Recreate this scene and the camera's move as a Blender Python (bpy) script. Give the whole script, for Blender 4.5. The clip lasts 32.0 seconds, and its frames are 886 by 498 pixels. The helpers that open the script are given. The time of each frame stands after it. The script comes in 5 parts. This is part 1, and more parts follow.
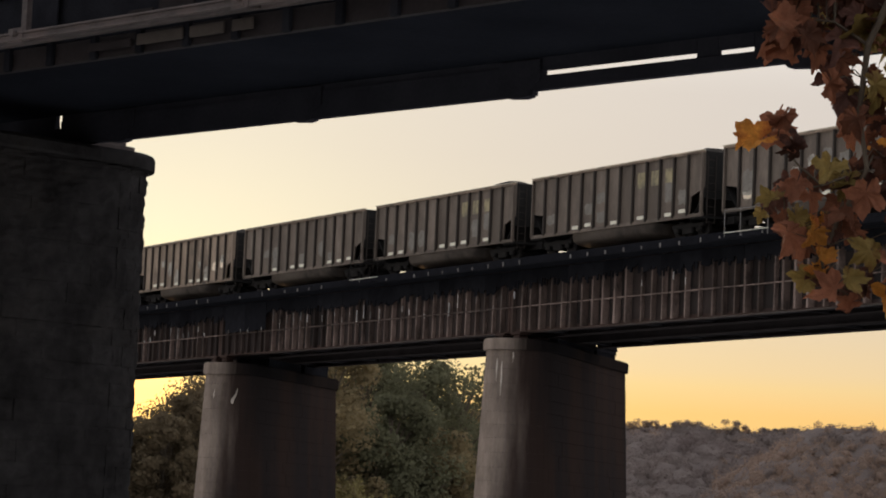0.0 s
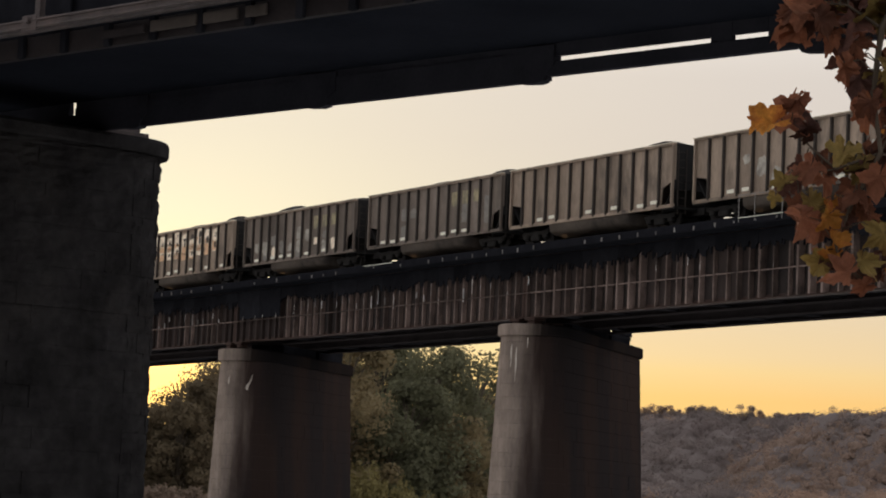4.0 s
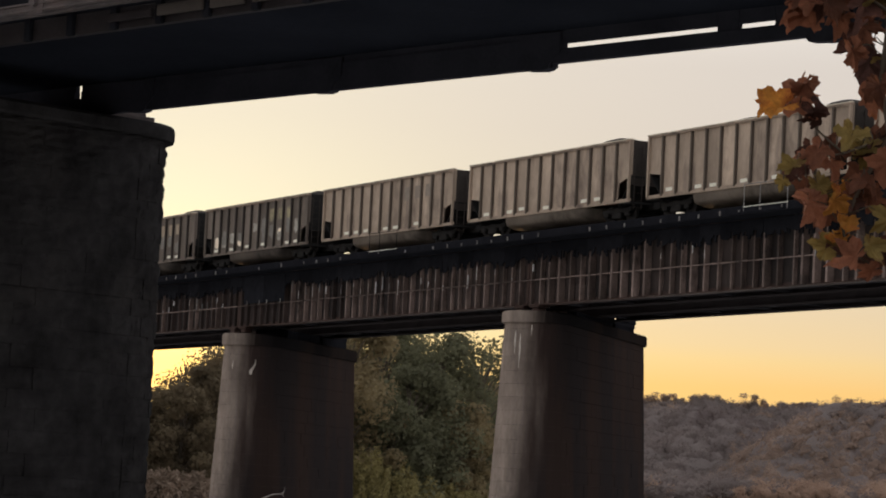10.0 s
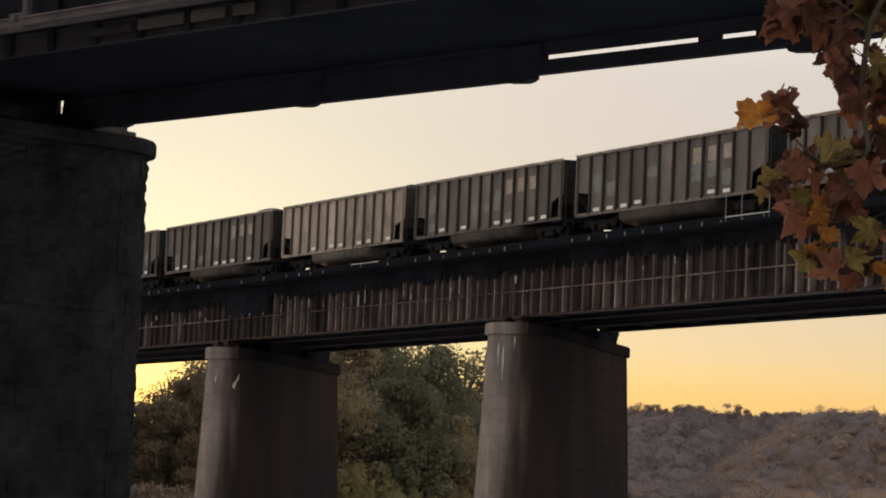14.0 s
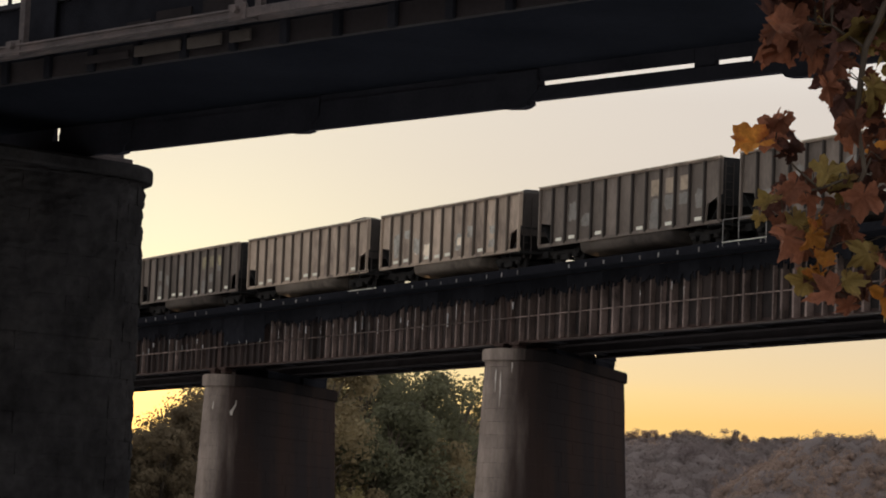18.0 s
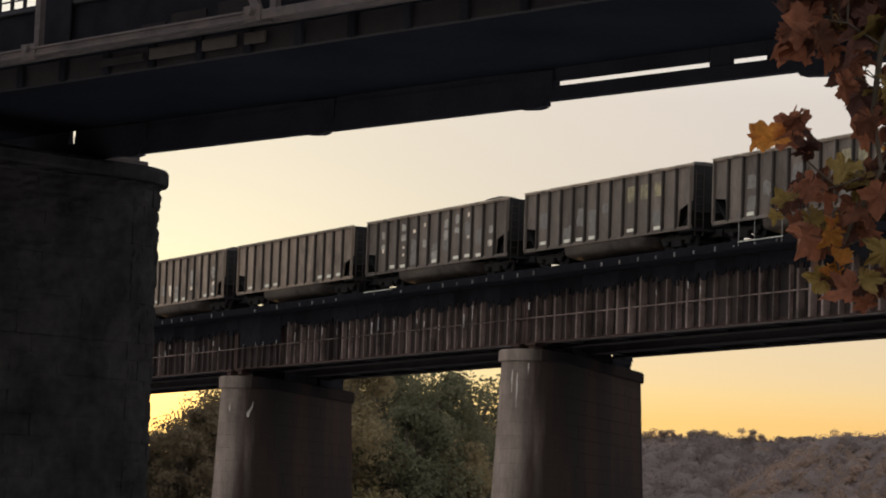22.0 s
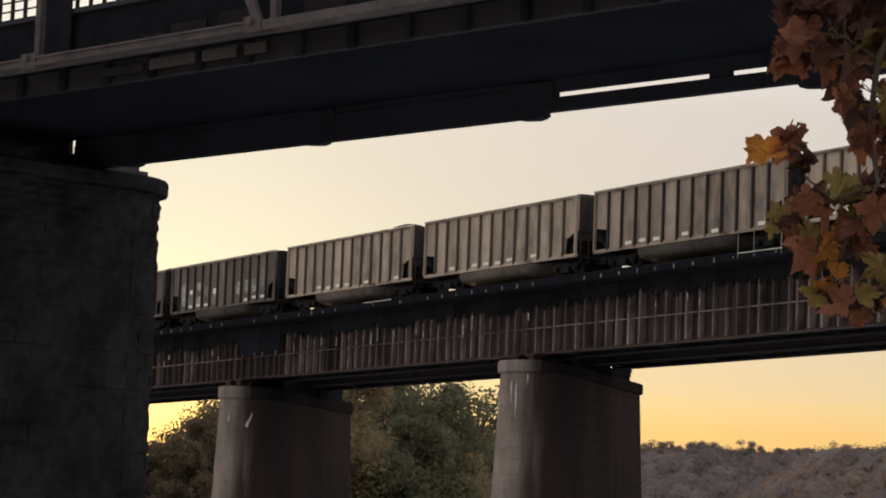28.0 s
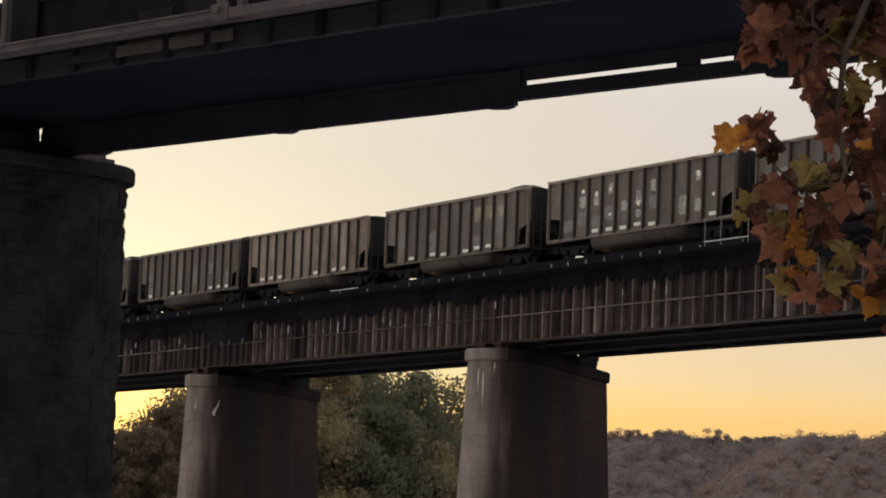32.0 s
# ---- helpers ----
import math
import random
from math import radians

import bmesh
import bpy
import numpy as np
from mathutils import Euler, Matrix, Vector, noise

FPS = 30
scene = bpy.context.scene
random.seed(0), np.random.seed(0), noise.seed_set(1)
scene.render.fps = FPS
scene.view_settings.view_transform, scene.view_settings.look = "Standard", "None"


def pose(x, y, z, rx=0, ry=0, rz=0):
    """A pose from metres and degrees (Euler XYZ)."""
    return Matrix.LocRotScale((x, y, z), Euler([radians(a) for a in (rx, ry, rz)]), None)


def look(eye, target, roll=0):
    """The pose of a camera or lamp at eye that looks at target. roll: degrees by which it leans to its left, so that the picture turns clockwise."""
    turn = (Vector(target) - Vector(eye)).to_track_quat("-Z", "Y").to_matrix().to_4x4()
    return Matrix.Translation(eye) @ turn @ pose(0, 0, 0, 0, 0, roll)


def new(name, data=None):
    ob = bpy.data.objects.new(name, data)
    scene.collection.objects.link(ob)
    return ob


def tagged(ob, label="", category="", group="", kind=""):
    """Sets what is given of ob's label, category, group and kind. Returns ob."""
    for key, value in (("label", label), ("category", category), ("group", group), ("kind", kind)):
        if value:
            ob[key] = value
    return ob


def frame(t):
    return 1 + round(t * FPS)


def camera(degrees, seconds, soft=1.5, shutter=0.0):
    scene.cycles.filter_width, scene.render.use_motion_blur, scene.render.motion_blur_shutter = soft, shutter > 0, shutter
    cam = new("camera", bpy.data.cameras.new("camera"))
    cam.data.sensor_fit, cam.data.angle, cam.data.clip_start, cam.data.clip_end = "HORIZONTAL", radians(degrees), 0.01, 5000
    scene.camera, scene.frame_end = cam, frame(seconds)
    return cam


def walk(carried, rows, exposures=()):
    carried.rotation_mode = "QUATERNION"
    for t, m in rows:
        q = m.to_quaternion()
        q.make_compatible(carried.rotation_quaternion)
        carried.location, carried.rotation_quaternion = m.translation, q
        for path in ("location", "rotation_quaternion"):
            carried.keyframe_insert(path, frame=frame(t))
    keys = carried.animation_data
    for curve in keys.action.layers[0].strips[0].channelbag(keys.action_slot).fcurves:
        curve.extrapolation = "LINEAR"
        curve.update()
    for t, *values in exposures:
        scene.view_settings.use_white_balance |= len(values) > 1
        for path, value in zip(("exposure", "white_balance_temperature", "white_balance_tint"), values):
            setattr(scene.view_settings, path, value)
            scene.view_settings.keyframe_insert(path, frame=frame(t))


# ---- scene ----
# Handheld telephoto view from a river bank: the eye stays in one place, the lens sways.
EYE_Z = 1.7
cam = camera(18.2, 32.0, soft=1.9)
PATH = [
    # seconds, yaw, pitch, roll
    (0, 0.006, 5.767, -2.534),
    (0.5, -0.077, 5.673, -2.718),
    (1, -0.100, 5.600, -2.809),
    (1.5, -0.091, 5.564, -2.805),
    (2, -0.093, 5.543, -2.665),
    (2.5, 0.004, 5.384, -2.394),
    (3, 0.259, 5.308, -2.315),
    (3.5, 0.416, 5.369, -2.316),
    (5.5, -0.260, 5.615, -2.840),
    (6, -0.333, 5.259, -2.607),
    (6.5, -0.355, 4.960, -2.625),
    (7, -0.230, 4.822, -2.604),
    (7.5, -0.094, 4.877, -2.614),
    (8, 0.068, 5.060, -2.607),
    (8.5, 0.083, 5.309, -2.567),
    (9, 0.130, 5.260, -2.725),
    (9.5, 0.243, 5.176, -2.836),
    (10, 0.368, 5.174, -2.904),
    (10.5, 0.506, 5.206, -3.038),
    (11, 0.545, 5.414, -2.978),
    (11.5, 0.389, 5.568, -2.837),
    (12, 0.110, 5.630, -2.680),
    (12.5, -0.198, 5.645, -2.482),
    (13, -0.185, 5.589, -2.528),
    (13.5, -0.032, 5.444, -2.528),
    (15.5, 0.082, 5.532, -2.390),
    (16, -0.065, 5.640, -2.376),
    (16.5, -0.190, 5.749, -2.451),
    (17, -0.112, 5.917, -2.330),
    (17.5, -0.069, 5.987, -2.307),
    (18, -0.002, 5.989, -2.276),
    (18.5, 0.194, 6.055, -2.306),
    (19, 0.328, 6.158, -2.222),
    (19.5, 0.367, 6.209, -2.109),
    (20, 0.183, 6.194, -2.125),
    (20.5, 0.118, 6.218, -1.800),
    (21, 0.137, 6.154, -1.578),
    (21.5, 0.250, 6.095, -1.700),
    (22, 0.354, 5.992, -2.031),
    (22.5, 0.466, 5.822, -2.149),
    (23, 0.559, 5.558, -2.114),
    (23.5, 0.438, 5.422, -1.891),
    (24, 0.207, 5.483, -1.870),
    (24.5, 0.049, 5.587, -1.910),
    (26.5, 0.029, 5.849, -1.855),
    (27, 0.175, 6.183, -2.052),
    (27.5, 0.289, 6.246, -2.142),
    (28, 0.326, 6.216, -2.181),
    (28.5, 0.403, 6.014, -2.102),
    (29, 0.435, 5.805, -1.988),
    (29.5, 0.353, 5.658, -2.071),
    (30, 0.136, 5.767, -2.172),
    (30.5, -0.015, 5.863, -2.177),
    (31, -0.132, 5.908, -2.187),
    (31.5, -0.244, 5.941, -2.163),
    (32, -0.356, 5.999, -2.157),
]
walk(cam, [(t, pose(0, 0, EYE_Z, 90 + pitch, roll, yaw)) for t, yaw, pitch, roll in PATH])

# ------------------------------------------------------------ light
scene.view_settings.exposure = 0.2
world = bpy.data.worlds.new("evening_sky")
scene.world = world
world.use_nodes = True
wn, wl = world.node_tree.nodes, world.node_tree.links
SUN_AZ, SUN_EL = -7.0, 2.2          # degrees left of straight ahead, over the horizon; behind the near pier
SUN_WAY = Vector((math.sin(radians(SUN_AZ)) * math.cos(radians(SUN_EL)), math.cos(radians(SUN_AZ)) * math.cos(radians(SUN_EL)), math.sin(radians(SUN_EL))))
sky = wn.new("ShaderNodeTexSky")
sky.sky_type = "NISHITA"
sky.sun_disc = False
sky.sun_elevation = radians(SUN_EL)
sky.sun_rotation = radians(SUN_AZ)
sky.air_density, sky.dust_density, sky.ozone_density = 1.0, 2.0, 1.0


def evening_haze():
    """Thin evening haze before the clear sky: warm at the horizon, pale above, brightest round the sunken sun."""
    def math_node(op, a, b=None):
        n = wn.new("ShaderNodeMath")
        n.operation = op
        for k, v in enumerate((a, b)):
            if v is None:
                continue
            if isinstance(v, (int, float)):
                n.inputs[k].default_value = v
            else:
                wl.new(v, n.inputs[k])
        return n.outputs[0]
    co = wn.new("ShaderNodeTexCoord")
    xyz = wn.new("ShaderNodeSeparateXYZ")
    wl.new(co.outputs["Generated"], xyz.inputs[0])
    height = math_node("POWER", math_node("MAXIMUM", xyz.outputs["Z"], 0.0), 0.5)

    def ramp(stops):
        n = wn.new("ShaderNodeValToRGB")
        wl.new(height, n.inputs["Fac"])
        while len(n.color_ramp.elements) < len(stops):
            n.color_ramp.elements.new(0.5)
        for e, (z, c) in zip(n.color_ramp.elements, stops):
            e.position, e.color = z ** 0.5, (*c, 1)
        return n.outputs["Color"]

    def vector(op, a, b):
        n = wn.new("ShaderNodeVectorMath")
        n.operation = op
        for k, v in ((0, a), ("Scale" if op == "SCALE" else 1, b)):
            if isinstance(v, (tuple, Vector)):
                n.inputs[k].default_value = v
            else:
                wl.new(v, n.inputs[k])
        return n.outputs["Value" if op == "DOT_PRODUCT" else "Vector"]

    sunset = ramp(((0.0, (0.80, 0.40, 0.10)), (0.045, (0.75, 0.45, 0.155)), (0.055, (0.705, 0.50, 0.24)), (0.06, (0.67, 0.50, 0.29)), (0.09, (0.56, 0.485, 0.40)),
                   (0.105, (0.525, 0.48, 0.44)), (0.135, (0.515, 0.472, 0.462)), (0.16, (0.53, 0.49, 0.485)), (0.2, (0.70, 0.68, 0.67)), (0.5, (0.70, 0.71, 0.74)), (1.0, (0.62, 0.65, 0.70))))
    dusk = ramp(((0.0, (0.53, 0.47, 0.45)), (0.1, (0.55, 0.51, 0.51)), (0.3, (0.59, 0.58, 0.60)), (1.0, (0.62, 0.65, 0.70))))
    towards = vector("DOT_PRODUCT", co.outputs["Generated"], SUN_WAY)
    near = math_node("MULTIPLY", math_node("ADD", towards, 1.0), 0.5)
    ahead = math_node("MAXIMUM", towards, 0.0)
    body = wn.new("ShaderNodeMix")
    body.data_type = "RGBA"
    wl.new(math_node("POWER", near, 1.6), body.inputs["Factor"])
    wl.new(dusk, body.inputs["A"])
    wl.new(sunset, body.inputs["B"])
    total = body.outputs["Result"]
    # the glow round the sun: wide and pale, then narrow and golden
    for power, colour in ((4.0, (0.05, 0.042, 0.025)), (30.0, (0.115, 0.105, 0.022)), (200.0, (0.25, 0.26, 0.12)), (1500.0, (0.9, 0.42, 0.04))):
        total = vector("ADD", total, vector("SCALE", colour, math_node("POWER", ahead, power)))
    mix = wn.new("ShaderNodeMix")
    mix.data_type = "RGBA"
    mix.inputs["Factor"].default_value = 0.9
    air = wn.new("ShaderNodeVectorMath")
    air.operation = "SCALE"
    wl.new(sky.outputs["Color"], air.inputs[0])
    air.inputs["Scale"].default_value = 0.03
    wl.new(air.outputs[0], mix.inputs["A"])
    wl.new(total, mix.inputs["B"])
    wl.new(mix.outputs["Result"], wn["Background"].inputs["Color"])


evening_haze()
wn["Background"].inputs["Strength"].default_value = 1.1
sun = new("sun", bpy.data.lights.new("sun", "SUN"))
sun.data.energy, sun.data.angle, sun.data.color = 2.0, radians(3.0), (1.0, 0.66, 0.34)
sun.matrix_world = look(SUN_WAY * 100, (0, 0, 0))

# ------------------------------------------------------------ materials
def material(name, base, rough=0.8, metal=0.0, vary=0.25, scale=3.0, fine=40.0, bump=0.15, dirt=None, dirt_amount=0.0,
             random_tone=0.0, island_tone=0.0, translucent=0.0, stretch=(1, 1, 1), shine=0.15, depth=0.02, shift=0.0):
    m = bpy.data.materials.new(name)
    m.use_nodes = True
    nt = m.node_tree
    ns, ln = nt.nodes, nt.links
    bsdf = ns["Principled BSDF"]
    bsdf.inputs["Roughness"].default_value = rough
    bsdf.inputs["Metallic"].default_value = metal
    bsdf.inputs["Specular IOR Level"].default_value = shine
    co = ns.new("ShaderNodeTexCoord")
    mp = ns.new("ShaderNodeMapping")
    mp.inputs["Scale"].default_value = stretch
    ln.new(co.outputs["Object"], mp.inputs["Vector"])
    if shift:
        own = ns.new("ShaderNodeObjectInfo")
        away = ns.new("ShaderNodeMath")
        away.operation = "MULTIPLY"
        ln.new(own.outputs["Random"], away.inputs[0])
        away.inputs[1].default_value = shift
        ln.new(away.outputs[0], mp.inputs["Location"])
    broad = ns.new("ShaderNodeTexNoise")
    broad.inputs["Scale"].default_value, broad.inputs["Detail"].default_value = scale, 5
    grain = ns.new("ShaderNodeTexNoise")
    grain.inputs["Scale"].default_value, grain.inputs["Detail"].default_value = fine, 3
    ln.new(mp.outputs["Vector"], broad.inputs["Vector"])
    ln.new(mp.outputs["Vector"], grain.inputs["Vector"])
    value = ns.new("ShaderNodeMath")
    value.operation = "MULTIPLY_ADD"
    ln.new(broad.outputs["Fac"], value.inputs[0])
    value.inputs[1].default_value, value.inputs[2].default_value = 2.4 * vary, 1 - 1.2 * vary
    tone = ns.new("ShaderNodeMath")
    tone.operation = "MULTIPLY_ADD"
    ln.new(grain.outputs["Fac"], tone.inputs[0])
    tone.inputs[1].default_value, tone.inputs[2].default_value = 1.0 * vary, 1 - 0.5 * vary
    both = ns.new("ShaderNodeMath")
    both.operation = "MULTIPLY"
    ln.new(value.outputs[0], both.inputs[0])
    ln.new(tone.outputs[0], both.inputs[1])
    last = both
    for amount, kind, out in ((random_tone, "ShaderNodeObjectInfo", "Random"), (island_tone, "ShaderNodeNewGeometry", "Random Per Island")):
        if amount:
            src = ns.new(kind)
            k = ns.new("ShaderNodeMath")
            k.operation = "MULTIPLY_ADD"
            ln.new(src.outputs[out], k.inputs[0])
            k.inputs[1].default_value, k.inputs[2].default_value = 2 * amount, 1 - amount
            mul = ns.new("ShaderNodeMath")
            mul.operation = "MULTIPLY"
            ln.new(last.outputs[0], mul.inputs[0])
            ln.new(k.outputs[0], mul.inputs[1])
            last = mul
    mix = ns.new("ShaderNodeVectorMath")
    mix.operation = "SCALE"
    mix.inputs[0].default_value = base
    ln.new(last.outputs[0], mix.inputs["Scale"])
    colour = mix.outputs[0]
    if dirt:
        stain = ns.new("ShaderNodeTexNoise")
        stain.inputs["Scale"].default_value, stain.inputs["Detail"].default_value = scale * 0.45, 8
        stain.inputs["Roughness"].default_value = 0.65
        ln.new(mp.outputs["Vector"], stain.inputs["Vector"])
        ramp = ns.new("ShaderNodeMapRange")
        ramp.inputs["From Min"].default_value, ramp.inputs["From Max"].default_value = 0.62 - 0.3 * dirt_amount, 0.75 - 0.2 * dirt_amount
        ln.new(stain.outputs["Fac"], ramp.inputs["Value"])
        blend = ns.new("ShaderNodeMix")
        blend.data_type = "RGBA"
        ln.new(ramp.outputs["Result"], blend.inputs["Factor"])
        ln.new(colour, blend.inputs["A"])
        blend.inputs["B"].default_value = (*dirt, 1)
        colour = blend.outputs["Result"]
    ln.new(colour, bsdf.inputs["Base Color"])
    if bump:
        bp = ns.new("ShaderNodeBump")
        bp.inputs["Strength"].default_value, bp.inputs["Distance"].default_value = bump, depth
        ln.new(grain.outputs["Fac"], bp.inputs["Height"])
        ln.new(bp.outputs["Normal"], bsdf.inputs["Normal"])
    if translucent:
        tr = ns.new("ShaderNodeBsdfTranslucent")
        ln.new(colour, tr.inputs["Color"])
        ms = ns.new("ShaderNodeMixShader")
        ms.inputs["Fac"].default_value = translucent
        ln.new(bsdf.outputs["BSDF"], ms.inputs[1])
        ln.new(tr.outputs["BSDF"], ms.inputs[2])
        ln.new(ms.outputs["Shader"], ns["Material Output"].inputs["Surface"])
    return m


def water_material():
    m = bpy.data.materials.new("river_water")
    m.use_nodes = True
    ns, ln = m.node_tree.nodes, m.node_tree.links
    b = ns["Principled BSDF"]
    b.inputs["Base Color"].default_value = (0.92, 0.91, 0.87, 1)
    b.inputs["Metallic"].default_value = 0.85
    b.inputs["Roughness"].default_value = 0.2
    b.inputs["IOR"].default_value = 1.33
    co = ns.new("ShaderNodeTexCoord")
    n1 = ns.new("ShaderNodeTexNoise")
    n1.inputs["Scale"].default_value, n1.inputs["Detail"].default_value = 1.1, 5
    ln.new(co.outputs["Object"], n1.inputs["Vector"])
    bp = ns.new("ShaderNodeBump")
    bp.inputs["Strength"].default_value, bp.inputs["Distance"].default_value = 0.8, 0.2
    ln.new(n1.outputs["Fac"], bp.inputs["Height"])
    ln.new(bp.outputs["Normal"], b.inputs["Normal"])
    return m


WATER = water_material()
MUD = material("wet_river_mud", (0.052, 0.041, 0.034), 0.7, vary=0.4, scale=0.4, fine=3.0, bump=0.5)
SOIL = material("bank_soil", (0.15, 0.115, 0.085), 0.95, vary=0.4, scale=0.15, fine=2.0, bump=0.5)


def pier_stone(name, black, brown):
    """Pale nose, flank darkened by painted light fall-off plus creosote and rust drips."""
    m = material(name, (0.25, 0.2, 0.167), 0.9, vary=0.5, scale=0.7, fine=7.0, bump=0.5, dirt=(0.10, 0.082, 0.07), dirt_amount=0.45, random_tone=0.08, stretch=(1, 1, 0.45), shine=0.0)
    ns, ln = m.node_tree.nodes, m.node_tree.links
    bsdf = ns["Principled BSDF"]
    clean = bsdf.inputs["Base Color"].links[0].from_socket
    co = ns.new("ShaderNodeTexCoord")
    xyz = ns.new("ShaderNodeSeparateXYZ")
    ln.new(co.outputs["Object"], xyz.inputs[0])
    mp = ns.new("ShaderNodeMapping")
    mp.inputs["Scale"].default_value = (1, 1, 0.12)
    ln.new(co.outputs["Object"], mp.inputs["Vector"])
    runs = ns.new("ShaderNodeTexNoise")
    runs.inputs["Scale"].default_value, runs.inputs["Detail"].default_value = 1.6, 6
    ln.new(mp.outputs["Vector"], runs.inputs["Vector"])
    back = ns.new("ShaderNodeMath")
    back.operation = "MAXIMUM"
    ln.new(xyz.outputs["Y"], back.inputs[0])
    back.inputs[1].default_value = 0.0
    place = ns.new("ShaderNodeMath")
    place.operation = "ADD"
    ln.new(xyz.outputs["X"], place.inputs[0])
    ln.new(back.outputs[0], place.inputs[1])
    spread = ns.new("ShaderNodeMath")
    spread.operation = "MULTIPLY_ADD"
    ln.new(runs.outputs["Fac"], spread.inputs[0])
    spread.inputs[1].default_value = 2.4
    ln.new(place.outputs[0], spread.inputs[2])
    # Ramp from nose to flank; carries the painted light fall-off and the runs.
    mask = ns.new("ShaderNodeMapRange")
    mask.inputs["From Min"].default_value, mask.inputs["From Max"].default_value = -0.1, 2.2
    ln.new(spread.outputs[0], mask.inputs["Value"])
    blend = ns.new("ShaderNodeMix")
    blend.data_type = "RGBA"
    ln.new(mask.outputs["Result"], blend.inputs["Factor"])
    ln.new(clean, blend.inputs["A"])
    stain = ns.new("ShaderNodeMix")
    stain.data_type = "RGBA"
    rust = ns.new("ShaderNodeTexNoise")
    rust.inputs["Scale"].default_value, rust.inputs["Detail"].default_value = 0.8, 5
    ln.new(mp.outputs["Vector"], rust.inputs["Vector"])
    patch = ns.new("ShaderNodeMapRange")
    patch.inputs["From Min"].default_value, patch.inputs["From Max"].default_value = 0.42, 0.62
    ln.new(rust.outputs["Fac"], patch.inputs["Value"])
    ln.new(patch.outputs["Result"], stain.inputs["Factor"])
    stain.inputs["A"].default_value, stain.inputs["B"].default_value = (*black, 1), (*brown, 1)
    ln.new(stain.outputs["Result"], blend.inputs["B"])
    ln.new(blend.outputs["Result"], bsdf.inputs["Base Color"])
    return m


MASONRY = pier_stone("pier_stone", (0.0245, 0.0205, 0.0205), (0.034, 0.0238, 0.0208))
# Same ramp, blacker: the coping's shadow under the deck is in its colour.
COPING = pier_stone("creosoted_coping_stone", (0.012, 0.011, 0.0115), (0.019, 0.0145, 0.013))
LIME = material("lime_run", (0.42, 0.37, 0.32), 0.9, vary=0.7, scale=3, fine=14, bump=0.2, shine=0.0)
MORTAR = material("pier_core", (0.05, 0.042, 0.037), 0.95, vary=0.3, scale=1.5, fine=15, bump=0.4)
# The near pier's darkness is set in this base colour.
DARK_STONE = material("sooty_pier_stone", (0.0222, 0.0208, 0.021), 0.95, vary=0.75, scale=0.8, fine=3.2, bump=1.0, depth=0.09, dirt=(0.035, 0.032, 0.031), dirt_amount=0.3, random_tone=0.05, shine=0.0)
RUST = material("rusty_girder_steel", (0.055, 0.034, 0.028), 0.8, 0.0, vary=0.35, scale=0.7, fine=14, bump=0.3, dirt=(0.045, 0.035, 0.032), dirt_amount=0.35, stretch=(1, 1, 0.35))
# Deep shade between the stiffeners is put into the web colour.
WEB_DARK = material("sooty_web_plate_steel", (0.036, 0.026, 0.023), 0.85, 0.0, vary=0.6, scale=0.5, fine=9, bump=0.3, dirt=(0.014, 0.0115, 0.011), dirt_amount=0.5, stretch=(1, 1, 0.3), shine=0.2)
RUST_EDGE = material("weathered_stiffener_steel", (0.15, 0.11, 0.095), 0.8, 0.0, vary=0.8, scale=1.3, fine=16, bump=0.3, dirt=(0.02, 0.016, 0.015), dirt_amount=0.35, random_tone=0.4, stretch=(1, 1, 0.5), shift=60.0)
# Darker stiffener steel, used in clusters and round the joint cover.
RUST_DIM = material("sooty_stiffener_steel", (0.048, 0.034, 0.030), 0.8, 0.0, vary=0.5, scale=1.3, fine=16, bump=0.3, random_tone=0.45, stretch=(1, 1, 0.5), shift=60.0, shine=0.2)
# Pale colour for glints painted onto the stiffeners.
GLINT = material("bare_flaked_steel", (0.46, 0.45, 0.445), 0.5, 0.1, vary=0.7, scale=3, fine=20, bump=0.2, random_tone=0.75)
# Inner girders' shade is put into this darker copy of the steel.
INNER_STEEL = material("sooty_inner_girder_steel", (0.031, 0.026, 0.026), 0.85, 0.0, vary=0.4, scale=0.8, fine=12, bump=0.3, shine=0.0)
BLACK_STEEL = material("sooty_bridge_steel", (0.040, 0.038, 0.042), 0.85, 0.0, vary=0.4, scale=0.8, fine=12, bump=0.3, shine=0.0)
EDGE_STEEL = material("rusty_black_edge_steel", (0.017, 0.0135, 0.0138), 0.85, 0.0, vary=0.5, scale=1.2, fine=12, bump=0.3, shine=0.1)
# Darker copy of the bridge steel; the far chord's dark sits in its colour.
FAR_STEEL = material("smoke_black_chord_steel", (0.030, 0.0295, 0.036), 0.9, 0.0, vary=0.4, scale=0.8, fine=12, bump=0.3, shine=0.0)
# The underside's dark is put into the base colour, against bounced light.
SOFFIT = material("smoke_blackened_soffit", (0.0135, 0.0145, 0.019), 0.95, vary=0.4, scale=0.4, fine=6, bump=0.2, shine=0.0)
GREY_STEEL = material("weathered_chord_steel", (0.066, 0.053, 0.051), 0.8, 0.0, vary=0.6, scale=2.2, fine=14, bump=0.4, dirt=(0.096, 0.072, 0.066), dirt_amount=0.45, stretch=(1, 1, 1), shine=0.3)
TIE = material("creosoted_tie", (0.014, 0.0142, 0.017), 0.95, vary=0.45, scale=2, fine=20, bump=0.4, random_tone=0.3, shine=0.0)
RAIL = material("worn_rail_steel", (0.16, 0.12, 0.10), 0.45, 0.7, vary=0.3, scale=2, fine=20, bump=0.15)
DIM_METAL = material("dull_pipe_steel", (0.24, 0.225, 0.21), 0.6, 0.2, vary=0.3, scale=3, fine=25, bump=0.1, random_tone=0.4)
